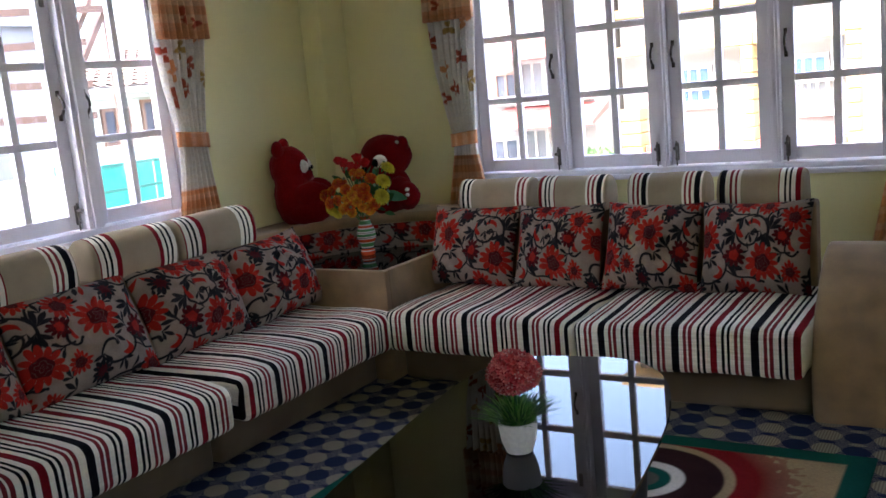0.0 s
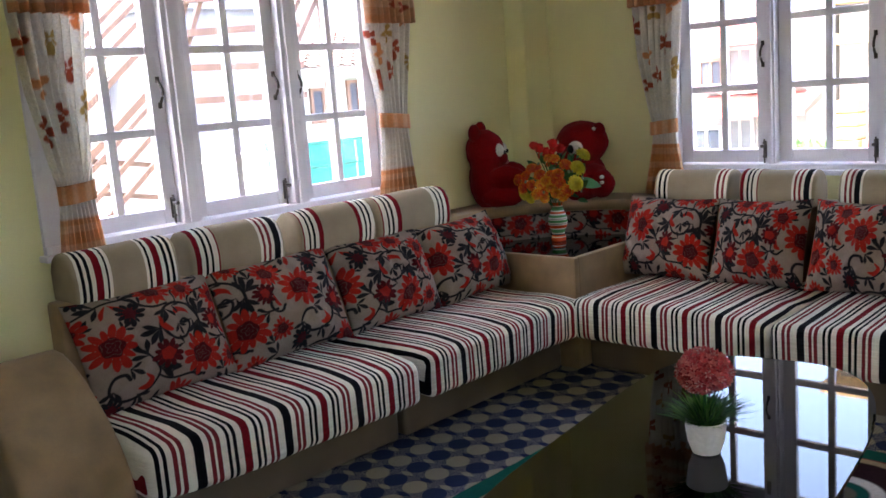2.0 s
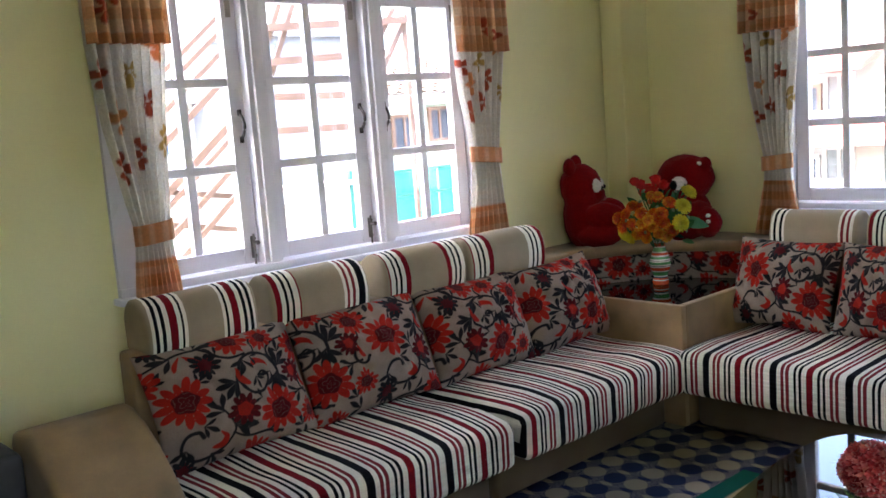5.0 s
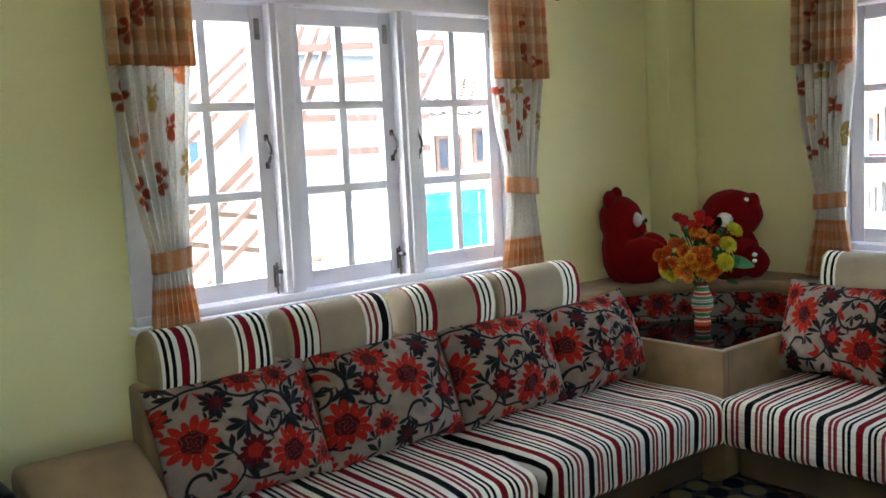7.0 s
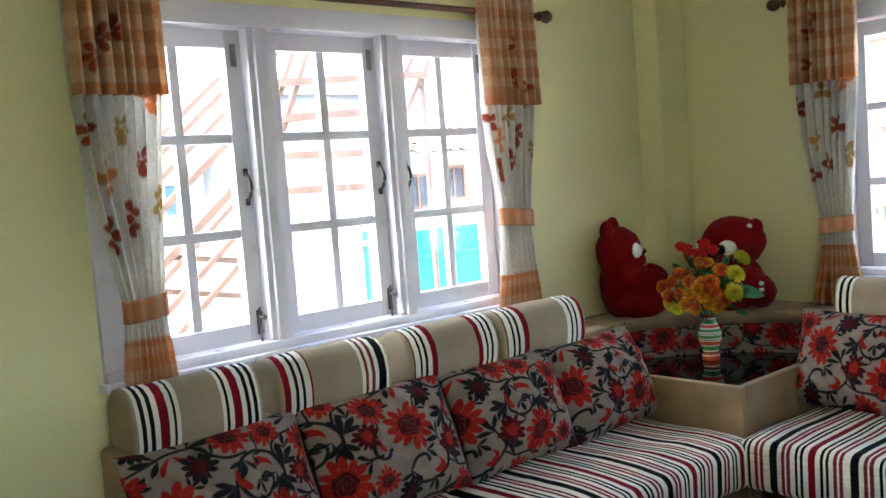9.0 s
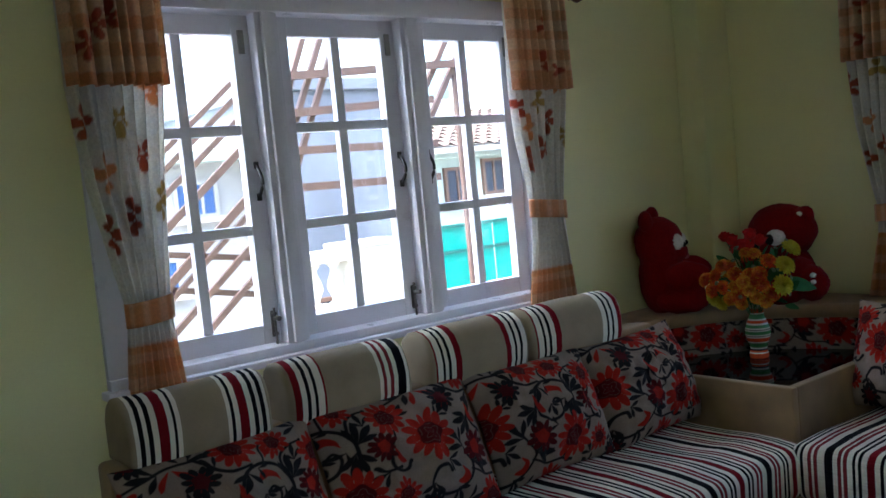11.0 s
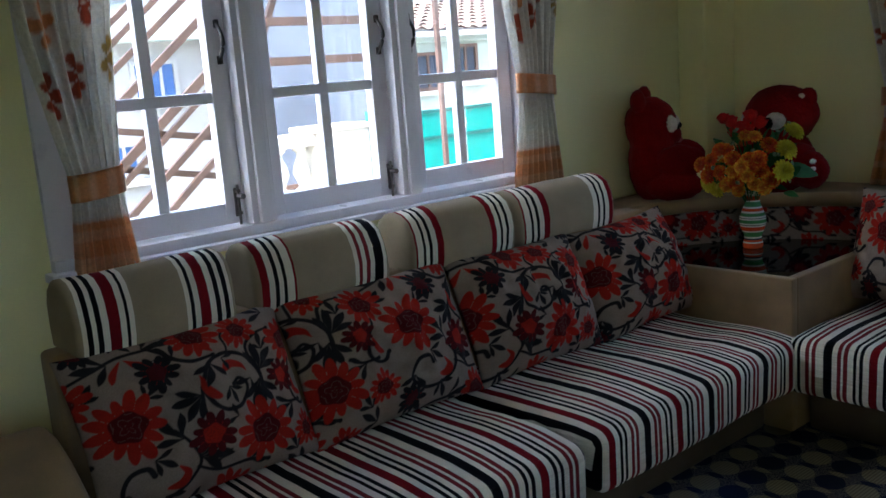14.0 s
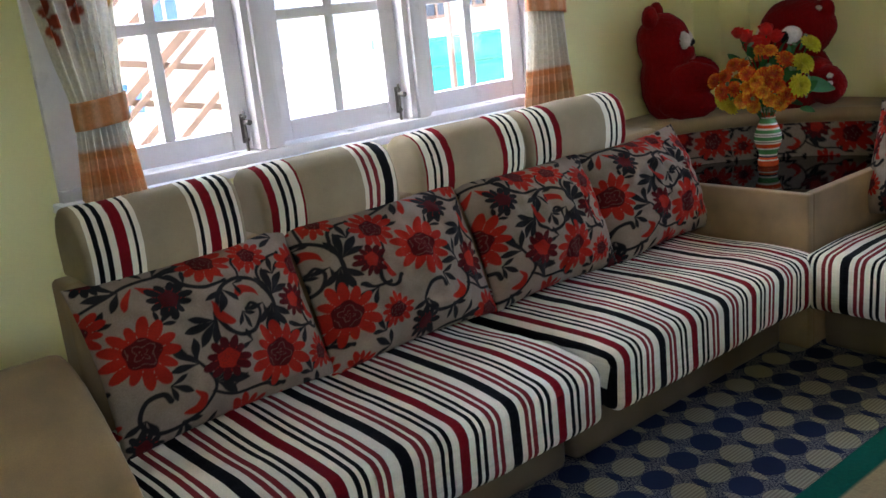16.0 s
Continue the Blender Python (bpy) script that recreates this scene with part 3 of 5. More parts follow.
BEIGE = (0.38, 0.305, 0.205)
END_A = ((0.025, CREAM), (0.03, INK), (0.03, CREAM), (0.03, INK), (0.04, CREAM), (0.065, WINE), (0.035, CREAM), (0.022, INK), (0.03, CREAM))
END_B = ((0.05, WINE), (0.04, CREAM), (0.025, INK), (0.03, CREAM), (0.025, INK), (0.05, CREAM), (0.015, WINE))
END_C = ((0.03, CREAM), (0.03, ROSE), (0.03, CREAM), (0.03, ROSE), (0.035, CREAM), (0.07, INK), (0.03, CREAM))
END_D = ((0.015, WINE), (0.05, CREAM), (0.025, INK), (0.03, CREAM), (0.025, INK), (0.045, CREAM), (0.06, WINE))
END_E = ((0.05, CREAM), (0.025, INK), (0.035, CREAM), (0.025, INK), (0.04, CREAM), (0.05, WINE))


def headrest_bm(w):
    """A bread-shaped headrest, w long (x), front at -y."""
    prof = [(0.080, 0.0), (0.084, 0.06), (0.082, 0.12), (0.066, 0.160), (0.035, 0.185), (-0.005, 0.195), (-0.042, 0.188), (-0.072, 0.165), (-0.090, 0.125), (-0.098, 0.08), (-0.096, 0.03), (-0.088, 0.0)]
    bm = extrude_profile([(-p[0], p[1]) for p in prof], -w / 2, w / 2, 0.022, 4)
    bmesh.ops.rotate(bm, verts=bm.verts, cent=(0, 0, 0), matrix=Matrix.Rotation(radians(90), 3, "Z"))
    for v in bm.verts:
        v.co.y = -v.co.y
    bmesh.ops.reverse_faces(bm, faces=bm.faces)
    bmesh.ops.subdivide_edges(bm, edges=[e for e in bm.edges if e.calc_length() > 0.2], cuts=8, use_grid_fill=True)
    return soften(bm, 0.12, 0.006, w * 37)


def cushion_bm(length, d_front, d_back, z0, z1, seed):
    """A seat cushion: length along x about 0, front at y = -d_front."""
    bm = box(-length / 2, length / 2, -d_front, -d_back, z0, z1)
    bmesh.ops.subdivide_edges(bm, edges=[e for e in bm.edges if abs(e.verts[0].co.x - e.verts[1].co.x) > 0.1], cuts=27, use_grid_fill=True)
    bmesh.ops.subdivide_edges(bm, edges=[e for e in bm.edges if abs(e.verts[0].co.y - e.verts[1].co.y) > 0.1], cuts=13, use_grid_fill=True)
    rims = [e for e in bm.edges if len(e.link_faces) == 2 and e.calc_face_angle() > 1.0]
    bmesh.ops.bevel(bm, geom=rims, offset=0.034, segments=4, profile=0.5, affect="EDGES")
    for v in bm.verts:
        k = 1 - min(1.0, (abs(v.co.x) / (length / 2)) ** 4)
        if v.co.z > (z0 + z1) / 2:
            lip = max(0.0, (-v.co.y - d_front + 0.20) / 0.20)
            v.co.z += 0.012 * k - (0.022 if d_front < 1.2 else 0.008) * lip ** 2
    return soften(soften(bm, 0.25, 0.009, seed), 0.07, 0.0022, seed + 2)


ARM = [(0.47, 0.0), (0.465, 0.30), (0.47, 0.575), (0.49, 0.605), (0.54, 0.618), (0.60, 0.612), (0.67, 0.583), (0.745, 0.535), (0.81, 0.48), (0.875, 0.42), (0.925, 0.35), (0.965, 0.27), (0.99, 0.18), (1.0, 0.09), (0.99, 0.0)]


def sofa(name, turn, seats, front, rests, back, arm, base_d, label, arm_out=0.0, rest_z=0.748, rest_h=1.0):
    root = thing(name, turn @ Vector(((back[0] + back[1]) / 2, -0.5, 0)), label, "sofa")
    put = lambda ob, m=Matrix.Identity(4): under(ob, root, turn @ m)
    for i, (a, c, period, black) in enumerate(seats):
        put(part("base", soften(box(a + 0.004, c - 0.004, -base_d, -0.386, 0.0, 0.20, 0.03, 4), 0.3, 0.006, i), VELVET_SHADED))
        bm = cushion_bm(c - a - 0.016, front, 0.48, 0.185, 0.372, i + front * 7)
        if i == 0 and turn is WEST:
            # the end beside the armrest is squeezed in
            for v in bm.verts:
                v.co.y += 0.085 * max(0.0, min(1.0, (-0.22 - v.co.x) / 0.34)) ** 1.5 * max(0.0, min(1.0, (-v.co.y - 0.60) / 0.50))
        cu = part("seat_cushion", bm, seat_cloth(period, black - (a + c) / 2), None, "striped cream, red and black seat cushion")
        put(cu, Matrix.Translation(((a + c) / 2, 0, 0)))
    put(part("backrest", soften(box(back[0], back[1], -0.495, -0.385, 0.0, 0.752, 0.02, 4), 0.3, 0.004, 3), VELVET))
    for i, (a, c, ends) in enumerate(rests):
        w = c - a
        left, right = ends
        wr = sum(s for s, _ in right)
        mat = striped("headrest_cloth", 0, w, seq(0.035, *left) + seq(0.968 - wr, *right), BEIGE, 0.5)
        put(part("headrest", headrest_bm(w), mat, None, "beige headrest with striped ends"), Matrix.Translation(((a + c) / 2, -0.452, rest_z)) @ Matrix.Diagonal((1, 1, rest_h, 1)))
    bm = extrude_profile([(x + arm_out, z) for x, z in ARM], arm[0], arm[1], 0.03, 4)
    bmesh.ops.rotate(bm, verts=bm.verts, cent=(0, 0, 0), matrix=Matrix.Rotation(radians(-90), 3, "Z"))
    put(part("armrest", soften(bm, 0.25, 0.004, 8), VELVET, None, "worn beige armrest with a curved front"))
    return root


WEST = Matrix.Rotation(radians(90), 4, "Z")
NORTH = Matrix.Identity(4)
sofa("sofa", WEST, ((-3.432, -2.288, 0.325, -2.626), (-2.262, -1.165, 0.308, -1.746)), 1.15,
     ((-3.340, -2.928, (END_A, END_A[::-1])), (-2.870, -2.432, (END_B, END_C)), (-2.350, -1.915, (END_D, END_E[::-1])), (-1.893, -1.405, (END_D, END_E))),
     (-3.38, -1.17), (-3.77, -3.425), 0.995, "beige velvet sofa with striped seat cushions, along the window wall", 0.0, 0.742, 0.94)
END_F = ((0.03, CREAM), (0.03, INK), (0.04, CREAM), (0.03, INK), (0.03, CREAM))
END_G = ((0.04, CREAM), (0.03, ROSE), (0.03, CREAM), (0.03, ROSE), (0.03, CREAM), (0.06, INK), (0.03, CREAM))
END_H = ((0.07, INK), (0.05, CREAM), (0.03, ROSE), (0.03, CREAM), (0.03, ROSE), (0.04, CREAM))
sofa("sofa", NORTH, ((1.105, 2.069, 0.303, 1.563), (2.070, 3.012, 0.308, 2.518)), 1.26,
     ((1.168, 1.578, (END_F, END_C[:5])), (1.622, 1.988, (END_B, END_C)), (2.093, 2.462, (END_G, END_C)), (2.515, 2.888, (END_H, END_D))),
     (1.09, 2.925), (3.005, 3.36), 1.10, "beige velvet sofa with striped seat cushions under the wide window", 0.17, 0.730, 0.86)

PILLOW_KINDS = [pillow_mesh("throw_pillow", *k) for k in ((0.0, 0.0, 1.0), (0.40, 0.09, 4.0), (-0.16, 0.0, 7.0), (-0.09, 0.04, 11.0), (0.16, 0.07, 15.0))]


def pillow(kind, turn, middle, w, height, tilt=17, roll=0.0, d=0.62):
    """A cushion on the seat, leaning on the backrest."""
    base = PILLOW_KINDS[kind]
    ob = new("throw_pillow", base.data)
    tagged(ob, "taupe throw pillow with red and black flowers on the sofa", "pillow", "pillows on the sofas")
    up = height / 2 * math.cos(radians(tilt))
    ob.matrix_basis = turn @ Matrix.Translation((middle, -d + 0.5 * height * math.sin(radians(tilt)), 0.378 + up)) @ pose(0, 0, 0, 90 - tilt, 0, 0) @ pose(0, 0, 0, 0, 0, roll) @ Matrix.Diagonal((w, height / 0.76, 0.9, 1))
    return ob


for k, mid, w, h, r in ((0, -3.102, 0.585, 0.412, 1.5), (1, -2.522, 0.605, 0.418, 0.5), (2, -1.942, 0.568, 0.410, 0), (3, -1.395, 0.552, 0.405, 2)):
    pillow(k, WEST, mid, w, h, 22, r, 0.680)
for k, mid, w, h, r in ((4, 1.292, 0.50, 0.425, -1), (2, 1.770, 0.455, 0.425, 1), (1, 2.235, 0.455, 0.425, -1), (3, 2.70, 0.475, 0.425, 1)):
    pillow(k, NORTH, mid, w, h, 22, r, 0.720)
for base in PILLOW_KINDS:
    bpy.data.objects.remove(base)


# ---- corner table ----
def corner_table():
    root = thing("corner_table", (0.7, -0.75, 0), "beige corner table with black glass top and curved floral back", "corner table")
    put = lambda ob: under(ob, root, Matrix.Identity(4))
    X, Y, T = 1.085, -1.155, 0.535
    put(part("side_panel", box(0.36, X, Y, Y + 0.035, 0, T + 0.012, 0.006, 3), VELVET))
    put(part("front_panel", box(X - 0.035, X, Y + 0.0352, -0.34, 0, T + 0.012, 0.006, 3), VELVET))
    put(part("glass_top", box(0.32, X - 0.036, Y + 0.036, -0.30, T - 0.01, T, 0.002, 1), BLACK_GLASS, None, "black glass top"))
    # curved back: a quarter arc of padding
    cx, cy, r = 1.09, -1.165, 0.765
    n, rows = 240, 34
    ang = np.linspace(math.pi, math.pi / 2, n)
    z = np.linspace(T - 0.005, 0.70, rows)
    A, Z = np.meshgrid(ang, z)
    R = r + 0.022 + 0.012 * ((Z - 0.62) / 0.08) ** 2 - 0.01
    xyz = np.stack([cx + R * np.cos(A), cy + R * np.sin(A), Z], -1)
    U = (math.pi - A) / (math.pi / 2)
    put(grid_mesh("back_panel", xyz, floral((U * 2.2) % 1.0, (Z - T) / 0.36 + 0.1, 0.1, 0.1), CLOTH, None, "floral padded back panel", thick=-0.02))
    # ledge behind the arc
    bm = bmesh.new()
    outer = [Vector((W_FACE + 0.005, cy)), Vector((W_FACE + 0.005, -0.32)), Vector((0.22, -0.32)), Vector((0.22, N_FACE - 0.005)), Vector((cx, N_FACE - 0.005))]
    inner = [Vector((cx + (r + 0.026) * math.cos(a), cy + (r + 0.026) * math.sin(a))) for a in np.linspace(math.pi / 2, math.pi, 40)]
    loop = outer + inner
    top = [bm.verts.new((p.x, p.y, 0.712)) for p in loop]
    bot = [bm.verts.new((p.x, p.y, 0.0)) for p in loop]
    bm.faces.new(top)
    bm.faces.new(bot[::-1])
    for i in range(len(loop)):
        j = (i + 1) % len(loop)
        bm.faces.new((top[j], top[i], bot[i], bot[j]))
    bmesh.ops.recalc_face_normals(bm, faces=bm.faces)
    put(part("ledge", bm, VELVET))
    rim = [(cx + (r + 0.006) * math.cos(a), cy + (r + 0.006) * math.sin(a), 0.700) for a in np.linspace(math.pi, math.pi / 2, 40)]
    put(part("rim", bezier_tube(rim, 0.030, 12), VELVET))


corner_table()


# ---- coffee table and rug ----
def coffee_table():
    root = thing("coffee_table", (2.594, -2.790, 0), "low coffee table with a rounded smoked glass top", "coffee table")
    turn = pose(2.594, -2.790, 0, 0, 0, 8.0)

    def slab(ax, ay, z0, z1, p):
        bm = bmesh.new()
        n = 96
        loop = []
        for i in range(n):
            a = 2 * math.pi * i / n
            c, s = math.cos(a), math.sin(a)
            q = p * 1.5 if c < 0 else p
            loop.append((ax * math.copysign(abs(c) ** (2 / q), c), ay * math.copysign(abs(s) ** (2 / q), s)))
        t = [bm.verts.new((x, y, z1)) for x, y in loop]
        o = [bm.verts.new((x, y, z0)) for x, y in loop]
        bm.faces.new(t)
        bm.faces.new(o[::-1])
        for i in range(n):
            j = (i + 1) % n
            bm.faces.new((o[i], o[j], t[j], t[i]))
        return bm

    under(part("glass_top", slab(0.342, 0.748, 0.478, 0.49, 2.7), SMOKED, None, "smoked black glass top"), root, turn)
    under(part("shelf", slab(0.22, 0.53, 0.15, 0.165, 3.4), BLACK_GLASS), root, turn)
    for sx in (-1, 1):
        for sy in (-1, 1):
            pts = [(sx * 0.16, sy * 0.42, 0.01), (sx * 0.19, sy * 0.48, 0.10), (sx * 0.20, sy * 0.50, 0.26), (sx * 0.21, sy * 0.51, 0.40), (sx * 0.22, sy * 0.52, 0.478)]
            under(part("leg", bezier_tube(pts, 0.024, 12), BLACK_CLOTH), root, turn)


coffee_table()


def rug():
    x0, x1, y0, y1 = 1.548, 3.268, -4.1, -1.475
    nx, ny = 330, 440
    x, y = np.meshgrid(np.linspace(x0, x1, nx), np.linspace(y0, y1, ny))
    teal, tan, brown, white, red, grey = (0.008, 0.085, 0.06), (0.36, 0.265, 0.145), (0.035, 0.014, 0.014), (0.62, 0.58, 0.50), (0.19, 0.012, 0.013), (0.10, 0.10, 0.07)
    col = np.zeros(x.shape + (3,)) + np.array(tan)
    for cx, cy in ((2.572, -1.876), (1.93, -2.56)):
        d = np.hypot(x - cx, y - cy)
        k = np.clip((0.60 - d) / 0.26, 0, 1)
        grain = np.vectorize(lambda p, q: 0.5 + 0.5 * noise.noise(Vector((p * 40, q * 40, 0))))(x, y)
        col = blend(col, (k * 1.4 > grain) * k * 1.2, red)
        for r, c in ((0.312, tan), (0.276, brown), (0.149, white), (0.103, teal), (0.062, grey)):
            col = blend(col, soft(d - r, 0.008), c)
    lines = np.minimum(np.minimum(x - x0, x1 - x), np.minimum(y - y0, y1 - y))
    col = blend(col, soft(lines - 0.085, 0.008), teal)
    z = 0.012 + 0.0015 * np.vectorize(lambda p, q: noise.noise(Vector((p * 9, q * 9, 1))))(x, y)
    ob = grid_mesh("rug", np.stack([x, y, z], -1), col, PILE, thick=0.011)
    tagged(ob, "pile rug with white, brown and red rings, green border", "rug")


rug()


# ---- curtains ----
ORANGE, PEACH, RUST, IVORY, OLIVE = (0.78, 0.38, 0.17), (0.92, 0.69, 0.45), (0.50, 0.10, 0.045), (0.92, 0.89, 0.82), (0.55, 0.38, 0.12)


def petals(s, z, fx, fz, r, turn):
    """Distance to a five-petalled flower with open gaps."""
    rad, an = np.hypot(s - fx, z - fz), np.arctan2(z - fz, s - fx)
    edge = r * np.abs(np.cos(2.5 * an + turn)) ** 0.7 * (0.85 + 0.15 * np.cos(an + 2 * turn))
    return np.maximum(rad - edge, 0.1 * r - rad)


def curtain(turn, a, c, top, valance_z, tie_z, tie_a, tie_c, bottom, foot_a, foot_c, seed):
    """A gathered curtain seen from the room: local x along the wall, local y towards it, hung from a rod."""
    rng = random.Random(seed)
    root = thing("curtain", turn @ Vector(((a + c) / 2, -0.14, bottom)), "tied-back ivory satin curtain with rust flowers and orange hem", "curtain", "curtains")
    nu, nv = 150, 230
    u, z = np.meshgrid(np.linspace(0, 1, nu), np.linspace(bottom, top, nv))
    pts_z = [bottom, tie_z - 0.10, tie_z, tie_z + 0.12, (tie_z + valance_z) / 2 + 0.05, valance_z, top]
    A = np.interp(z, pts_z, [foot_a, tie_a - 0.008, tie_a, tie_a - 0.25 * (tie_a - a), a + 0.25 * (tie_a - a), a, a])
    C = np.interp(z, pts_z, [foot_c, tie_c + 0.008, tie_c, tie_c + 0.15 * (c - tie_c), c - 0.5 * (c - tie_c), c, c])
    gather = np.interp(z, pts_z, [0.6, 1.0, 1.0, 0.9, 0.7, 0.55, 0.5])
    folds = 7.5
    phase = u * folds * 2 * math.pi + 1.1 * np.sin(u * 9 + seed) + seed
    amp = 0.024 * np.interp(z, pts_z, [1.0, 0.7, 0.45, 0.8, 1.0, 1.0, 0.9])
    y = -0.13 + amp * np.sin(phase) + 0.006 * np.sin(phase * 2.1 + z * 5)
    x = A + (C - A) * (u + 0.018 * np.cos(phase))
    xyz = np.stack([x, y, z], -1)
    W = 0.52
    s = u * W
    col = np.zeros(u.shape + (3,)) + np.array(IVORY)
    dots = (np.sin(s * 230) > -0.2) * (np.sin(z * 170) > 0.0)
    col = blend(col, dots * 0.8, (0.92, 0.91, 0.88))
    for k in range(8):
        fx, r = W * ((k * 0.38 + 0.11 + 0.1 * rng.random()) % 1.0), rng.uniform(0.062, 0.078)
        fz = tie_z + 0.20 + (valance_z - tie_z - 0.17) * (k + rng.random() * 0.8) / 8
        col = blend(col, soft(petals(s, z, fx, fz, r, k * 1.7), 0.005), (RUST, RUST, OLIVE, ORANGE)[k % 4])
    hem = 1.02
    col = blend(col, soft(z - (hem - 0.02), 0.006), ORANGE)
    check = (np.abs(((z * 13) % 1) - 0.5) < 0.2) * 0.5 + (np.sin(s * 90) > 0.3) * 0.25
    col = blend(col, soft(z - (hem - 0.02), 0.006) * check, PEACH)
    put = lambda ob: under(ob, root, turn)
    put(grid_mesh("drape", xyz, col, SATIN, thick=0.003))
    # checked valance in front
    nu, nv = 150, 80
    u, z = np.meshgrid(np.linspace(0, 1, nu), np.linspace(valance_z, top, nv))
    phase = u * folds * 2 * math.pi + 1.1 * np.sin(u * 9 + seed) + seed
    flare = np.interp(z, [valance_z, top], [0.016, 0.0])
    y = -0.15 - flare + 0.027 * np.sin(phase) + 0.006 * np.sin(phase * 2.3)
    x = (a - 0.006) + (c - a + 0.012) * (u + 0.016 * np.cos(phase))
    s = u * W
    band = (np.abs(((z * 12) % 1) - 0.5) < 0.24) * 1.0
    col = np.zeros(u.shape + (3,)) + np.array(PEACH)
    col = blend(col, band * 0.75, ORANGE)
    col = blend(col, (np.sin(s * 110) > 0.2) * 0.35, (0.84, 0.62, 0.40))
    col = blend(col, soft(z - valance_z - 0.035, 0.01) * 0.8, ORANGE)
    for k in range(3):
        fx, fz = rng.uniform(0.1, W - 0.1), rng.uniform(valance_z + 0.05, min(top, valance_z + 0.35))
        col = blend(col, soft(petals(s, z, fx, fz, 0.055, k * 1.3), 0.005), RUST)
    put(grid_mesh("valance", np.stack([x, y, z], -1), col, SATIN, None, "orange checked valance", thick=0.003))
    # tie band
    n = 48
    loop, h = np.linspace(0, 2 * math.pi, n), np.linspace(-0.037, 0.037, 8)
    L, Hh = np.meshgrid(loop, h)
    w2 = (tie_c - tie_a) / 2 + 0.012
    bx = (tie_a + tie_c) / 2 + w2 * np.cos(L)
    xyz = np.stack([bx, -0.135 + 0.045 * np.sin(L), tie_z + Hh + 0.10 * (bx - (tie_a + tie_c) / 2) * (1 if seed % 2 else -1)], -1)
    col = np.zeros(L.shape + (3,)) + np.array(ORANGE)
    col = blend(col, (np.sin(L * 9) > 0) * 0.5, PEACH)
    put(grid_mesh("tie_band", xyz, col, SATIN, None, "orange tie band", thick=0.003))
    return root


curtain(WEST, -3.248, -2.957, 2.30, 1.775, 1.10, -3.150, -3.022, 0.62, -3.19, -2.97, 1)
curtain(WEST, -1.506, -1.186, 2.30, 1.738, 1.245, -1.434, -1.253, 0.62, -1.53, -1.19, 4)
curtain(NORTH, 0.830, 1.136, 2.30, 1.750, 1.093, 0.932, 1.076, 0.72, 0.87, 1.13, 7)
curtain(NORTH, 3.16, 3.46, 2.30, 1.770, 1.095, 3.22, 3.36, 0.40, 3.09, 3.40, 10)


def curtain_rod(turn, a, c):
    root = thing("curtain_rod", turn @ Vector(((a + c) / 2, -0.13, 2.14)), "brown wooden curtain rod with turned ends", "curtain rod")
    put = lambda ob: under(ob, root, turn)
    put(part("rod", bezier_tube([(a, -0.13, 2.14), ((a + c) / 2, -0.13, 2.14), (c, -0.13, 2.14)], 0.013, 14), ROD_WOOD))
    for x, s in ((a, -1), (c, 1)):
        prof = [(0.013, 0), (0.022, 0.008), (0.014, 0.02), (0.026, 0.04), (0.030, 0.058), (0.022, 0.078), (0.006, 0.09)]
        bm = lathe(prof, 18)
        bmesh.ops.transform(bm, verts=bm.verts, matrix=Matrix.Translation((x, -0.13, 2.14)) @ Matrix.Rotation(radians(90 * s), 4, "Y"))
        put(part("finial", bm, ROD_WOOD))
        bm = box(x - s * 0.10 - 0.012, x - s * 0.10 + 0.012, -0.145, -0.045, 2.115, 2.135, 0.004, 2)
        put(part("bracket", bm, DARK_METAL))


curtain_rod(WEST, -3.42, -1.11)
curtain_rod(NORTH, 0.80, 3.55)


# ---- toys, flowers, pots ----
def plush(name, at, turn_z, scale, blobs, label):
    """A plush toy in one closed skin over rounded lobes, each (place, radii, colour)."""
    bm = bmesh.new()
    for p, r, c in blobs:
        bmesh.ops.create_icosphere(bm, subdivisions=4, radius=1.0, matrix=Matrix.LocRotScale(p, None, r))
    ob = part(name, bm, FUR)
    skin = ob.modifiers.new("skin", "REMESH")
    skin.mode, skin.voxel_size = "VOXEL", 0.005
    melt = ob.modifiers.new("melt", "SMOOTH")
    melt.factor, melt.iterations = 0.5, 3
    me = bpy.data.meshes.new_from_object(ob.evaluated_get(bpy.context.evaluated_depsgraph_get()))
    ob.modifiers.clear()
    ob.data = me
    n = len(me.vertices)
    co, nr = np.zeros(n * 3, dtype=np.float32), np.zeros(n * 3, dtype=np.float32)
    me.vertices.foreach_get("co", co)
    me.vertices.foreach_get("normal", nr)
    co, nr = co.reshape(-1, 3), nr.reshape(-1, 3)
    col = np.tile(np.array(PLUSH), (n, 1))
    for p, r, c in blobs:
        if c != PLUSH:
            col[(((co - np.array(p)) / (np.array(r) * 1.12)) ** 2).sum(1) < 1] = c
    tuft = np.array([noise.noise(Vector(v) * 16) * 0.006 + noise.noise(Vector(v) * 95) * 0.0035 for v in co.tolist()])
    tuft *= col[:, 1] < 0.005
    me.vertices.foreach_set("co", (co + nr * tuft[:, None]).astype(np.float32).ravel())
    at_ = me.color_attributes.new("tint", "FLOAT_COLOR", "POINT")
    at_.data.foreach_set("color", np.concatenate([col, np.ones((n, 1))], 1).astype(np.float32).ravel())
    me.polygons.foreach_set("use_smooth", [True] * len(me.polygons))
    if not me.materials:
        me.materials.append(FUR)
    me.update()
    ob.matrix_basis = pose(*at, 0, 0, turn_z) @ Matrix.Diagonal((scale, scale, scale, 1))
    return tagged(ob, label, "teddy bear", "teddy bears")


PLUSH, EYE_WHITE, EYE_BLACK, PINK = (0.20, 0.003, 0.004), (0.8, 0.78, 0.74), (0.01, 0.01, 0.012), (0.55, 0.16, 0.16)
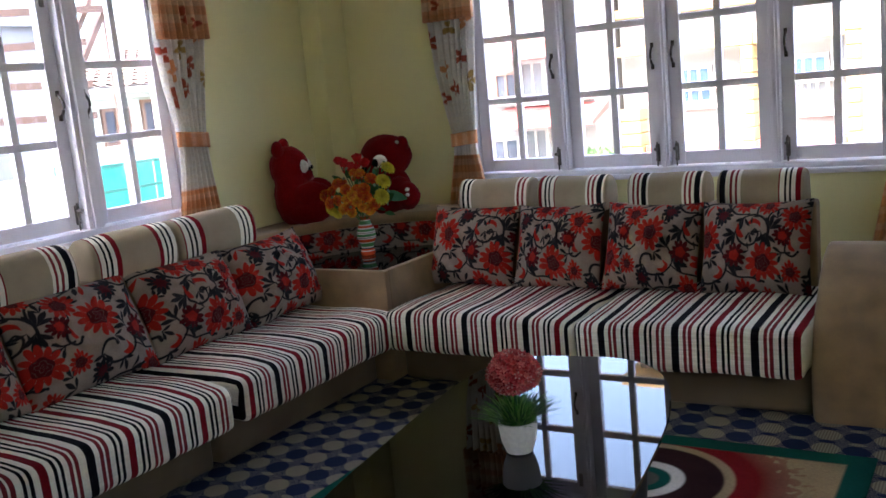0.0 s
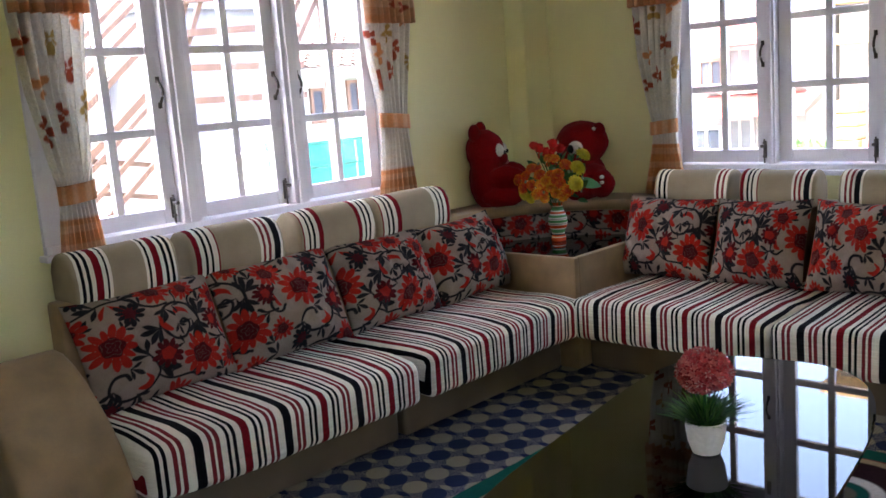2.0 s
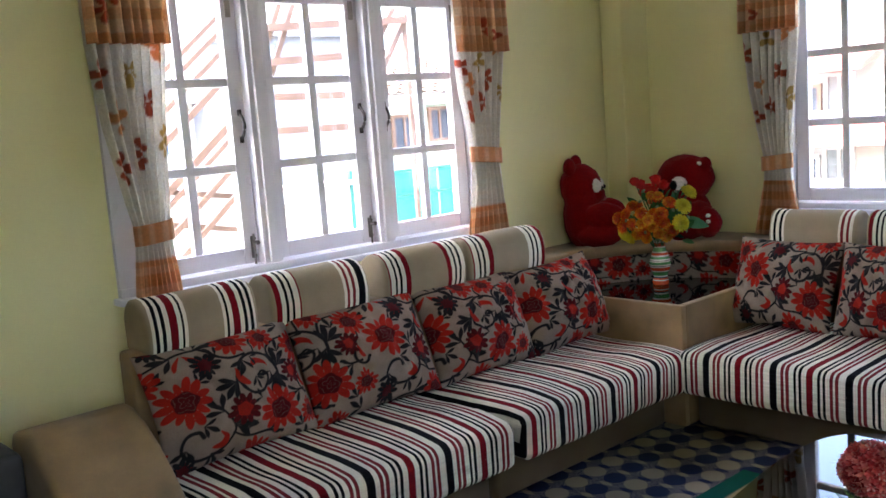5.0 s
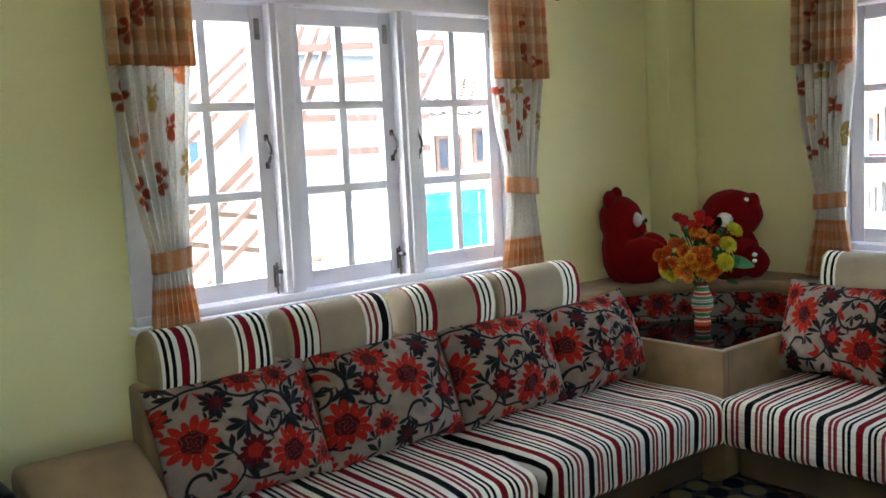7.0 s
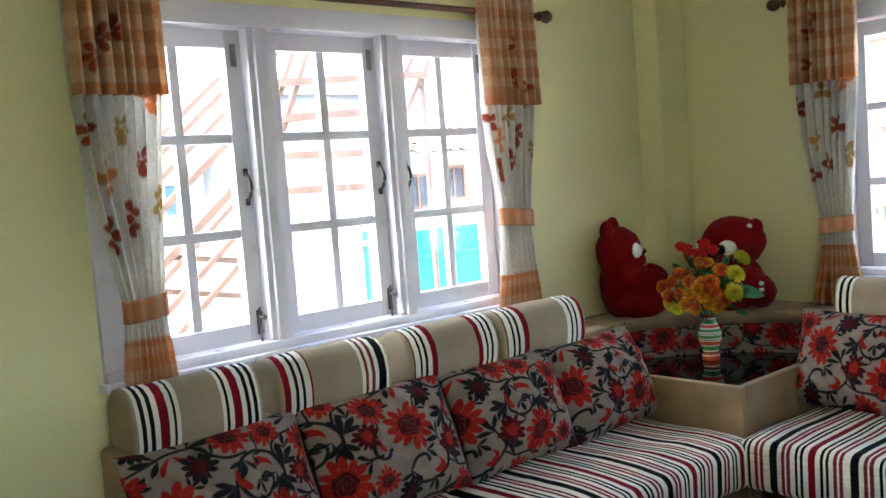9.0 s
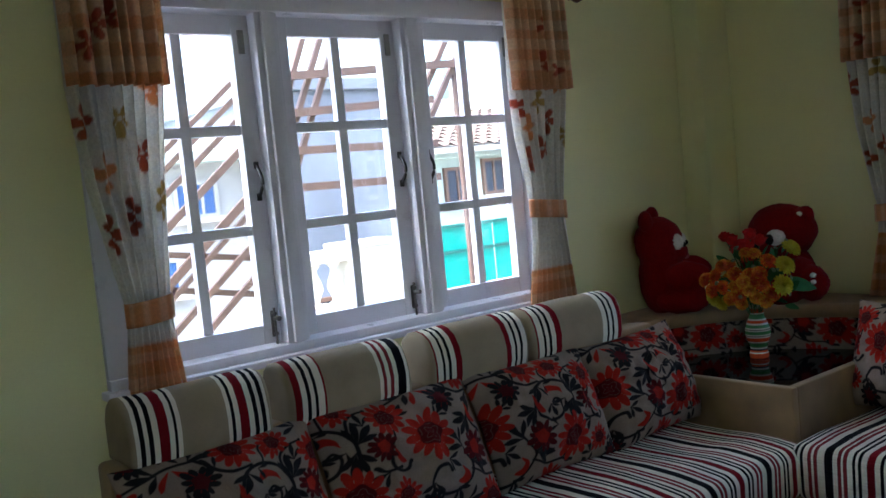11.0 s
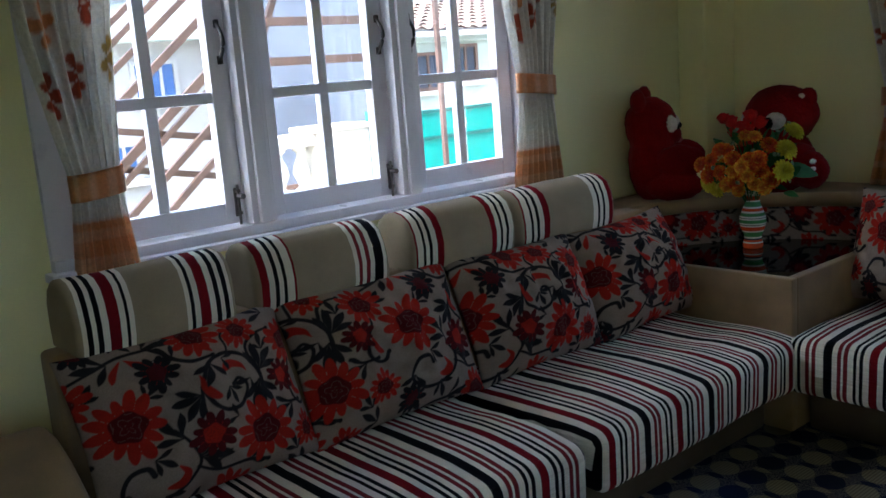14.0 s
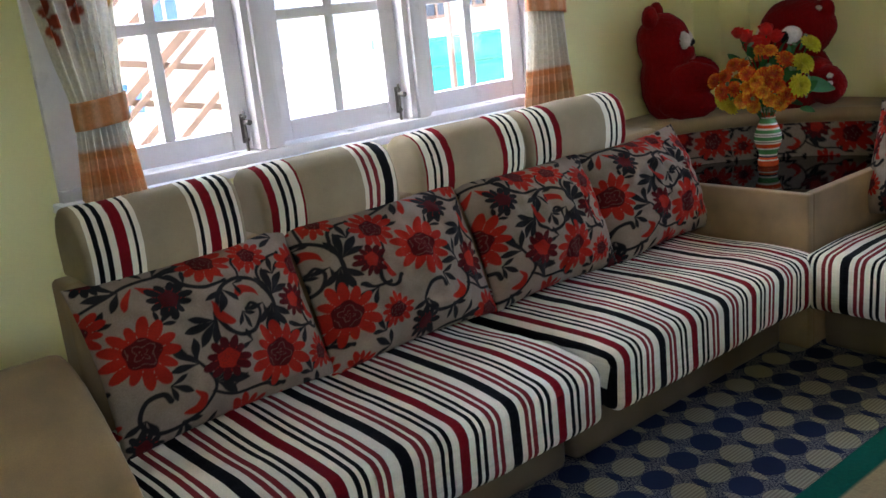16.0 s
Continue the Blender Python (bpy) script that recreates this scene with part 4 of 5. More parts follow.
# seated bears, facing -y
bear = [((0, 0.005, 0.17), (0.140, 0.118, 0.190), PLUSH), ((0, 0.015, 0.355), (0.125, 0.120, 0.130), PLUSH), ((-0.095, 0.055, 0.470), (0.046, 0.036, 0.052), PLUSH), ((0.095, 0.050, 0.478), (0.046, 0.036, 0.052), PLUSH),
        ((0, -0.085, 0.30), (0.058, 0.045, 0.045), PLUSH), ((-0.062, -0.092, 0.355), (0.030, 0.026, 0.036), EYE_WHITE), ((0.062, -0.092, 0.355), (0.030, 0.026, 0.036), EYE_WHITE),
        ((-0.052, -0.120, 0.338), (0.014, 0.009, 0.014), EYE_BLACK), ((0.052, -0.120, 0.338), (0.014, 0.009, 0.014), EYE_BLACK), ((0.02, -0.118, 0.275), (0.026, 0.016, 0.016), PINK),
        ((0, 0.005, 0.27), (0.125, 0.108, 0.10), PLUSH), ((-0.11, -0.13, 0.185), (0.060, 0.12, 0.075), PLUSH), ((0.115, -0.11, 0.190), (0.062, 0.12, 0.075), PLUSH), ((-0.10, -0.10, 0.070), (0.075, 0.13, 0.072), PLUSH), ((0.10, -0.06, 0.075), (0.080, 0.13, 0.078), PLUSH)]
plush("teddy_bear", (0.207, -0.71, 0.712), 120, 0.90, bear, "small red plush teddy bear sitting on the corner ledge")
big = [((0, 0, 0.13), (0.15, 0.12, 0.15), PLUSH), ((0, -0.01, 0.340), (0.172, 0.15, 0.135), PLUSH), ((-0.135, 0.03, 0.395), (0.045, 0.034, 0.045), PLUSH), ((0.138, 0.0, 0.415), (0.048, 0.036, 0.046), PLUSH),
       ((0, -0.14, 0.265), (0.075, 0.055, 0.055), PLUSH), ((-0.075, -0.135, 0.325), (0.050, 0.024, 0.038), EYE_WHITE), ((0.080, -0.136, 0.322), (0.056, 0.024, 0.036), EYE_WHITE),
       ((-0.052, -0.160, 0.318), (0.024, 0.011, 0.024), EYE_BLACK), ((0.062, -0.160, 0.314), (0.026, 0.011, 0.024), EYE_BLACK), ((0, -0.195, 0.28), (0.022, 0.014, 0.016), EYE_BLACK), ((0.138, -0.034, 0.425), (0.016, 0.008, 0.010), EYE_WHITE),
       ((-0.15, -0.06, 0.17), (0.05, 0.085, 0.05), PLUSH), ((0.15, -0.06, 0.17), (0.05, 0.085, 0.05), PLUSH), ((-0.11, -0.12, 0.06), (0.06, 0.12, 0.06), PLUSH), ((0.11, -0.12, 0.06), (0.06, 0.12, 0.06), PLUSH)]
heart = [((0.20, -0.05, 0.10), (0.085, 0.075, 0.085), PLUSH)] + [((0.20 + 0.075 * math.cos(k * 1.3 - 0.5), -0.05 - 0.055 * math.cos(k * 0.7), 0.115 + 0.035 * math.sin(k * 2.1)), (0.012, 0.012, 0.010), EYE_WHITE) for k in range(3)]
plush("teddy_bear", (0.56, -0.27, 0.712), -14, 0.93, big + heart, "red plush teddy bear with white eyes holding a spotted heart")


def vase():
    root = thing("vase", (0.667, -0.70, 0.535), "slim ceramic vase with painted red, green and white stripes", "vase")
    prof = [(0.036, 0.0), (0.040, 0.004), (0.040, 0.016), (0.034, 0.028), (0.036, 0.044), (0.046, 0.064), (0.053, 0.086), (0.051, 0.106), (0.040, 0.130), (0.030, 0.152), (0.027, 0.172), (0.031, 0.190), (0.033, 0.196), (0.028, 0.196), (0.023, 0.175), (0.020, 0.15)]
    fine = []
    prof = [(r, z * 1.19) for r, z in prof]
    for (r0, z0), (r1, z1) in zip(prof, prof[1:]):
        fine += [(r0 + (r1 - r0) * k / 9, z0 + (z1 - z0) * k / 9) for k in range(9)]
    ob = part("body", lathe(fine + [prof[-1]], 40), CERAMIC, root)
    orange, chalk, green, dark = (0.60, 0.07, 0.015), (0.66, 0.63, 0.52), (0.08, 0.24, 0.08), (0.05, 0.05, 0.05)
    bands = ((0.018, orange), (0.022, chalk), (0.028, orange), (0.034, dark), (0.040, chalk), (0.056, green), (0.060, chalk), (0.074, orange), (0.080, chalk), (0.083, dark), (0.088, chalk), (0.098, green), (0.102, chalk), (0.105, dark), (0.111, chalk),
             (0.120, green), (0.126, chalk), (0.136, orange), (0.142, chalk), (0.158, green), (0.163, chalk), (0.178, orange), (1.0, chalk))
    tint_mesh(ob, lambda p: next(c for top, c in bands if p.z < top * 1.19))


vase()


def rose_bm(r, rng):
    """A half-open rose: nested cups with wavy, rolled rims."""
    bm, cols = bmesh.new(), []
    for k in range(5):
        R, top, n = r * (1.0 - 0.19 * k), r * (0.85 + 0.16 * k), 22
        rows = []
        for t, w in ((0.0, 0.25), (0.25, 0.72), (0.6, 0.92), (0.88, 1.0), (1.0, 1.12)):
            ring = []
            for i in range(n):
                a = 2 * math.pi * i / n
                lip = 1 + 0.10 * t * math.sin(3 * a + k * 1.9)
                ring.append(bm.verts.new((R * w * lip * math.cos(a), R * w * lip * math.sin(a), -0.7 * r + (0.7 * r + top * (0.75 + 0.12 * math.sin(3 * a + k * 1.9 + 1))) * t)))
                cols.append(tuple(x * (0.75 + 0.35 * t) for x in rng.choice(((0.58, 0.012, 0.010), (0.66, 0.020, 0.012)))))
            rows.append(ring)
        for p, q in zip(rows, rows[1:]):
            for i in range(n):
                bm.faces.new((p[i], p[(i + 1) % n], q[(i + 1) % n], q[i]))
    return bm, cols


def flower_bm(r, petals, rings, rng, colours, low=-12, tips=None):
    """A silk bloom facing +z: rings of bent petals."""
    bm, cols = bmesh.new(), []
    for k in range(rings):
        tilt, size = radians(low + (82 - low) * k / max(1, rings - 1)), r * (1.0 - 0.075 * k)
        for i in range(petals):
            a = 2 * math.pi * (i + 0.5 * (k % 2)) / petals + rng.uniform(-0.1, 0.1)
            m = Matrix.Rotation(a, 4, "Z") @ Matrix.Rotation(-tilt, 4, "Y")
            w = size * math.pi / petals * 1.25
            shape = [(0.1 * size, 0, 0), (0.55 * size, -w * 0.8, 0.05 * size), (0.95 * size, -w * 0.45, 0.16 * size), (1.05 * size, 0, 0.12 * size), (0.95 * size, w * 0.45, 0.16 * size), (0.55 * size, w * 0.8, 0.05 * size)]
            mid = bm.verts.new(m @ Vector((0.6 * size, 0, -0.03 * size)))
            vs = [bm.verts.new(m @ Vector(p)) for p in shape]
            c = rng.choice(colours)
            cols += [tuple(0.8 * x for x in c), c, c] + [rng.choice(tips) if tips else c] * 3 + [c]
            for p, q in zip(vs, vs[1:] + vs[:1]):
                bm.faces.new((mid, p, q))
    return bm, cols


def tinted(name, bm, cols, mat, parent, label=""):
    ob = part(name, bm, mat, parent, label)
    at_ = ob.data.color_attributes.new("tint", "FLOAT_COLOR", "POINT")
    at_.data.foreach_set("color", np.concatenate([np.array(cols), np.ones((len(cols), 1))], 1).astype(np.float32).ravel())
    return ob


def leaf_bm(length, width, bend=0.25, n=7):
    bm = bmesh.new()
    rows = []
    for k in range(n):
        t = k / (n - 1)
        w = width * math.sin(math.pi * min(1, t * 0.92 + 0.06)) ** 0.8
        z = -bend * length * t * t
        rows.append([bm.verts.new((t * length, -w, z + 0.15 * w)), bm.verts.new((t * length, 0, z)), bm.verts.new((t * length, w, z + 0.15 * w))])
    for p, q in zip(rows, rows[1:]):
        for i in range(2):
            bm.faces.new((p[i], p[i + 1], q[i + 1], q[i]))
    return bm


LEAF = worn("artificial_leaf", (0.018, 0.11, 0.022), 0.75, (0.7, 1.2), 30.0, 200.0, 0.1, 0.0005)


def bouquet():
    rng = random.Random(5)
    base = Vector((0.667, -0.70, 0.728))
    root = thing("flower_bouquet", base, "red, orange and yellow silk flowers in the striped vase", "flowers")
    kinds = {}
    for name, r, pet, rings, cs in (("rose", 0.044, 5, 6, ((0.60, 0.012, 0.010), (0.72, 0.03, 0.015))), ("marigold", 0.044, 15, 8, ((0.56, 0.035, 0.006), (0.64, 0.065, 0.008), (0.50, 0.025, 0.006))),
                                    ("yellow_bloom", 0.046, 16, 8, ((0.60, 0.50, 0.025), (0.68, 0.57, 0.03))), ("gold_bloom", 0.038, 14, 8, ((0.62, 0.085, 0.008), (0.70, 0.14, 0.010)))):
        bm, cols = rose_bm(0.034, rng) if name == "rose" else flower_bm(r, pet, rings, rng, cs, -12, {"marigold": ((0.88, 0.42, 0.04), (0.85, 0.22, 0.02), (0.72, 0.08, 0.01)), "gold_bloom": ((0.86, 0.52, 0.05), (0.82, 0.30, 0.03)), "yellow_bloom": ((0.78, 0.70, 0.08), (0.70, 0.60, 0.05))}[name])
        kinds[name] = tinted(name, bm, cols, PETAL, root)
    # across (to the viewer's right), towards the viewer, up
    right, toward = Vector((0.80, 0.60, 0)), Vector((0.60, -0.80, 0))
    spots = [("rose", -0.10, 0.02, 0.33), ("rose", -0.045, 0.06, 0.29), ("rose", -0.005, 0.02, 0.335), ("rose", -0.06, 0.0, 0.26), ("rose", 0.03, 0.0, 0.30), ("rose", -0.01, 0.05, 0.235),
             ("marigold", 0.05, 0.10, 0.215), ("marigold", -0.12, 0.06, 0.20), ("marigold", -0.15, 0.05, 0.15), ("marigold", -0.08, 0.11, 0.165), ("marigold", 0.01, 0.13, 0.16), ("marigold", -0.125, 0.09, 0.10),
             ("marigold", 0.02, 0.13, 0.105), ("marigold", -0.07, 0.12, 0.06), ("gold_bloom", 0.0, 0.10, 0.255), ("gold_bloom", -0.05, 0.14, 0.13), ("gold_bloom", -0.03, 0.14, 0.085), ("gold_bloom", -0.10, 0.10, 0.045),
             ("gold_bloom", -0.005, 0.12, 0.045), ("yellow_bloom", 0.14, 0.06, 0.265), ("yellow_bloom", 0.11, 0.10, 0.19), ("yellow_bloom", 0.095, 0.13, 0.10), ("yellow_bloom", -0.13, 0.06, 0.03),
             ("yellow_bloom", -0.155, 0.05, 0.055), ("marigold", 0.055, 0.12, 0.06), ("gold_bloom", 0.03, 0.12, 0.03), ("gold_bloom", -0.06, 0.12, 0.02), ("marigold", -0.14, 0.05, 0.06), ("rose", -0.075, 0.04, 0.315), ("rose", -0.02, 0.07, 0.275), ("marigold", -0.02, -0.08, 0.2), ("marigold", 0.08, -0.08, 0.15), ("rose", 0.0, -0.07, 0.3), ("gold_bloom", -0.1, -0.07, 0.12)]
    spots += [(k, a + rng.choice((-1, 1)) * rng.uniform(0.025, 0.04), t - rng.uniform(0.0, 0.02), h + rng.uniform(-0.03, 0.03)) for k, a, t, h in spots if k in ("marigold", "gold_bloom") and t > 0 and rng.random() < 0.35]
    first = set()
    for k, a, t, h in spots:
        p = right * a * 1.06 + toward * t + Vector((0, 0, 0.040 + h * 0.86))
        d = (p - Vector((0, 0, 0.06)) + toward * 0.06).normalized()
        m = Matrix.Translation(p) @ d.to_track_quat("Z", "Y").to_matrix().to_4x4() @ pose(0, 0, 0, 0, 0, rng.uniform(0, 360)) @ Matrix.Scale(rng.uniform(0.9, 1.1) * (0.72 if k == "rose" else 0.98 if k == "yellow_bloom" else 0.80), 4)
        if k in first:
            again(kinds[k], k, root, m)
        else:
            kinds[k].matrix_basis = m
            first.add(k)
        part("stem", bezier_tube([(0, 0, -0.05), p * 0.45 + Vector((0, 0, 0.03)), p - d * 0.012], 0.0025, 5), LEAF, root)
    tiny, cols = flower_bm(0.011, 6, 2, rng, ((0.24, 0.34, 0.20), (0.34, 0.44, 0.30)), 25)
    tiny = tinted("filler_flower", tiny, cols, PETAL, root)
    for i in range(22):
        p = right * rng.uniform(-0.17, 0.16) + toward * rng.uniform(0.04, 0.14) + Vector((0, 0, rng.uniform(0.08, 0.30)))
        d = (p - Vector((0, 0, 0.1))).normalized()
        m = Matrix.Translation(p) @ d.to_track_quat("Z", "Y").to_matrix().to_4x4()
        if i:
            again(tiny, "filler_flower", root, m)
        else:
            tiny.matrix_basis = m
    leaf = None
    for i in range(40):
        a, h = rng.uniform(-0.16, 0.16), rng.uniform(0.03, 0.32)
        p = right * a + toward * rng.uniform(-0.05, 0.09) + Vector((0, 0, h))
        d = (p - Vector((0, 0, 0.05))).normalized()
        m = Matrix.Translation(p * 0.8) @ d.to_track_quat("X", "Z").to_matrix().to_4x4() @ pose(0, 0, 0, rng.uniform(0, 360), 0, 0) @ Matrix.Scale(rng.uniform(0.8, 1.4), 4)
        if leaf is None:
            leaf = part("leaf", leaf_bm(0.06, 0.018), LEAF, root)
            leaf.matrix_basis = m
        else:
            again(leaf, "leaf", root, m)
    big = part("leaf", leaf_bm(0.15, 0.035, 0.15), LEAF, root)
    big.matrix_basis = Matrix.Translation(right * 0.09 + toward * 0.07 + Vector((0, 0, 0.13))) @ (right + Vector((0, 0, -0.15))).to_track_quat("X", "Z").to_matrix().to_4x4() @ pose(0, 0, 0, 50, 0, 0)


bouquet()


def potted_flower():
    rng = random.Random(8)
    at = Vector((2.623, -2.825, 0.49))
    root = thing("potted_flower", at, "artificial red flower ball with grass in a small white pot", "potted plant")
    root.scale = (0.91, 0.91, 0.91)
    prof = [(0.026, 0.0), (0.036, 0.004), (0.047, 0.035), (0.052, 0.07), (0.053, 0.088), (0.049, 0.090), (0.046, 0.075), (0.041, 0.068)]
    part("pot", lathe(prof, 40), POT, root)
    blades, cols = bmesh.new(), []
    for i in range(620):
        a, lean, ln = rng.uniform(0, 2 * math.pi), rng.uniform(0.15, 1.05), rng.uniform(0.075, 0.125)
        w = rng.uniform(0.0034, 0.0060)
        r0 = rng.uniform(0.0, 0.035)
        d = Vector((math.cos(a), math.sin(a), 0))
        s = Vector((-d.y, d.x, 0))
        prev = None
        g = rng.choice(((0.025, 0.10, 0.015), (0.08, 0.24, 0.03), (0.05, 0.17, 0.02), (0.17, 0.34, 0.07)))
        for k in range(5):
            t = k / 4
            p = d * (r0 + ln * t * math.sin(lean) * (0.6 + 0.5 * t)) + Vector((0, 0, 0.07 + ln * t * math.cos(lean) * (1.1 - 0.35 * t)))
            row = [blades.verts.new(p - s * w * (1 - t * 0.9)), blades.verts.new(p + s * w * (1 - t * 0.9))]
            cols += [g, g]
            if prev:
                blades.faces.new((prev[0], prev[1], row[1], row[0]))
            prev = row
    tinted("grass", blades, cols, PETAL, root, "green artificial grass")
    bm, cols = bmesh.new(), []
    c0 = Vector((0, 0, 0.225))
    for i in range(230):
        z = 1 - 2 * (i + 0.5) / 230
        a = i * 2.39996
        n = Vector((math.sqrt(1 - z * z) * math.cos(a), math.sqrt(1 - z * z) * math.sin(a), z))
        m = Matrix.Translation(c0 + n * 0.062) @ n.to_track_quat("Z", "Y").to_matrix().to_4x4() @ pose(0, 0, 0, rng.uniform(-20, 20), rng.uniform(-20, 20), rng.uniform(0, 360))
        c = rng.choice(((0.46, 0.02, 0.03), (0.56, 0.045, 0.05), (0.62, 0.12, 0.11), (0.36, 0.012, 0.02)))
        # petal tips coloured paler, a fifth nearly white, as painted highlights
        tip_highlight = (0.80, 0.55, 0.52) if rng.random() < 0.2 else tuple(min(1, x + 0.10) for x in c)
        for k in range(5):
            q = m @ Matrix.Rotation(2 * math.pi * k / 5, 4, "Z")
            vs = [bm.verts.new(q @ Vector(p)) for p in ((0, 0, 0), (0.006, -0.0045, 0.006), (0.0125, 0, 0.010), (0.006, 0.0045, 0.006))]
            bm.faces.new(vs)
            cols += [c, c, tip_highlight, c]
    bmesh.ops.create_icosphere(bm, subdivisions=3, radius=0.060, matrix=Matrix.Translation(c0))
    cols += [(0.35, 0.02, 0.03)] * (len(bm.verts) - len(cols))
    for v in bm.verts:
        up = v.co.z - c0.z
        lump = 1 + 0.07 * noise.noise(v.co * 34)
        v.co = c0 + Vector((1.03 * lump * v.co.x, 1.03 * lump * v.co.y, (0.92 if up > 0 else 0.74) * lump * up - 0.008))
    tinted("flower_ball", bm, cols, PETAL, root, "ball of small red flowers")
    part("stem", bezier_tube([(0, 0, 0.06), (0, 0, 0.12), (0, 0, 0.18)], 0.004, 6), LEAF, root)


potted_flower()


# ---- outside ----
STREET = -3.4
PLASTER_WHITE = worn("white_render", (0.42, 0.415, 0.40), 0.85, (0.72, 1.05), 0.8, 25.0, 0.3, 0.01)
PLASTER_AGED = worn("aged_cream_render", (0.27, 0.262, 0.245), 0.88, (0.72, 1.08), 0.9, 25.0, 0.3, 0.01)
GREY_PANE = worn("grey_window_glass", (0.13, 0.14, 0.15), 0.2, (0.8, 1.2), 2.0, 30.0, 0.02, 0.001)
PLASTER_GREY = worn("bare_grey_render", (0.17, 0.185, 0.22), 0.9, (0.6, 1.15), 0.7, 20.0, 0.4, 0.01)
PLASTER_YELLOW = worn("ochre_render", (0.36, 0.235, 0.10), 0.85, (0.8, 1.05), 0.9, 25.0, 0.3, 0.01)
PLASTER_MINT = worn("mint_render", (0.52, 0.60, 0.55), 0.85, (0.75, 1.05), 0.9, 25.0, 0.3, 0.01)
CREAM_STONE = worn("cream_balustrade", (0.60, 0.57, 0.50), 0.8, (0.75, 1.05), 3.0, 40.0, 0.25, 0.004)
RUST_STEEL = worn("red_oxide_steel", (0.085, 0.048, 0.038), 0.65, (0.7, 1.2), 6.0, 120.0, 0.2, 0.001)
TEAL_SHEET = worn("teal_sheeting", (0.005, 0.25, 0.20), 0.55, (0.8, 1.1), 3.0, 90.0, 0.15, 0.002)
TEAL_DARK = worn("teal_rail", (0.004, 0.09, 0.075), 0.5, (0.8, 1.1), 6.0, 90.0, 0.1, 0.001)
CLAY = worn("clay_tile", (0.17, 0.12, 0.10), 0.85, (0.55, 1.15), 2.5, 30.0, 0.3, 0.01)
RED_ROOF = worn("red_roof_paint", (0.30, 0.065, 0.055), 0.6, (0.8, 1.08), 2.0, 40.0, 0.2, 0.004)
DARK_PANE = worn("dark_window_glass", (0.05, 0.06, 0.08), 0.15, (0.8, 1.2), 2.0, 30.0, 0.02, 0.001)
BLUE_PANE = worn("blue_window_glass", (0.05, 0.11, 0.27), 0.2, (0.8, 1.2), 2.0, 30.0, 0.02, 0.001)
WOOD_FRAME = worn("brown_window_frame", (0.16, 0.09, 0.06), 0.6, (0.7, 1.15), 5.0, 90.0, 0.15, 0.001)
TANK_PLASTIC = worn("pale_green_plastic", (0.34, 0.50, 0.52), 0.45, (0.85, 1.06), 3.0, 60.0, 0.05, 0.001)
EARTH = worn("street_ground", (0.30, 0.29, 0.27), 0.95, (0.7, 1.15), 0.3, 6.0, 0.4, 0.02)
FOLIAGE = worn("foliage", (0.05, 0.11, 0.03), 0.7, (0.6, 1.3), 4.0, 60.0, 0.2, 0.002)

bm = bmesh.new()
bmesh.ops.create_grid(bm, x_segments=24, y_segments=24, size=400)
ob = tagged(part("ground", bm, EARTH, smooth=False), "bare earth street level between the houses", "ground", kind="structure")
ob.location.z = STREET


def facade_window(parent, turn, y, z, w, h, glass, frame_mat, panes=2, d=0.0):
    """A window on a facade whose face lies at local x = d."""
    win = part("window", box(d - 0.02, d + 0.02, y - w / 2, y + w / 2, z - h / 2, z + h / 2), glass, None, smooth=False)
    under(win, parent, turn)
    fr = bmesh.new()
    t = 0.055
    for a, c, p, q in ((y - w / 2 - t, y - w / 2, z - h / 2, z + h / 2), (y + w / 2, y + w / 2 + t, z - h / 2, z + h / 2), (y - w / 2 - t, y + w / 2 + t, z + h / 2, z + h / 2 + t), (y - w / 2 - t, y + w / 2 + t, z - h / 2 - t, z - h / 2)):
        box(d - 0.02, d + 0.06, a, c, p, q, bm=fr)
    for k in range(1, panes):
        yy = y - w / 2 + w * k / panes
        box(d - 0.01, d + 0.045, yy - 0.02, yy + 0.02, z - h / 2, z + h / 2, bm=fr)
    f = part("frame", fr, frame_mat, win, smooth=False)
    s = part("sill", box(d, d + 0.14, y - w / 2 - 0.12, y + w / 2 + 0.12, z - h / 2 - t - 0.07, z - h / 2 - t), CREAM_STONE, win, smooth=False)
    return win


def house(turn, x0, x1, y0, y1, top, mat, label, windows=(), slab=0.35, slab_mat=None, floors=()):
    """A block with its street face at local x = x1, looking to +x."""
    root = thing("house", turn @ Vector(((x0 + x1) / 2, (y0 + y1) / 2, STREET)), label, "house", "houses outside")
    under(part("wall", box(x0, x1, y0, y1, STREET, top), mat, smooth=False), root, turn)
    under(part("roof", box(x0 - 0.1, x1 + slab, y0 - 0.15, y1 + 0.15, top, top + 0.16, 0.01, 1), slab_mat or mat, smooth=False), root, turn)
    for z in floors:
        under(part("ledge", box(x1, x1 + 0.16, y0 - 0.02, y1 + 0.02, z, z + 0.14, 0.01, 1), slab_mat or mat, smooth=False), root, turn)
    for y, z, w, h, glass, fm, n in windows:
        facade_window(root, turn, y, z, w, h, glass, fm, n, x1)
    return root


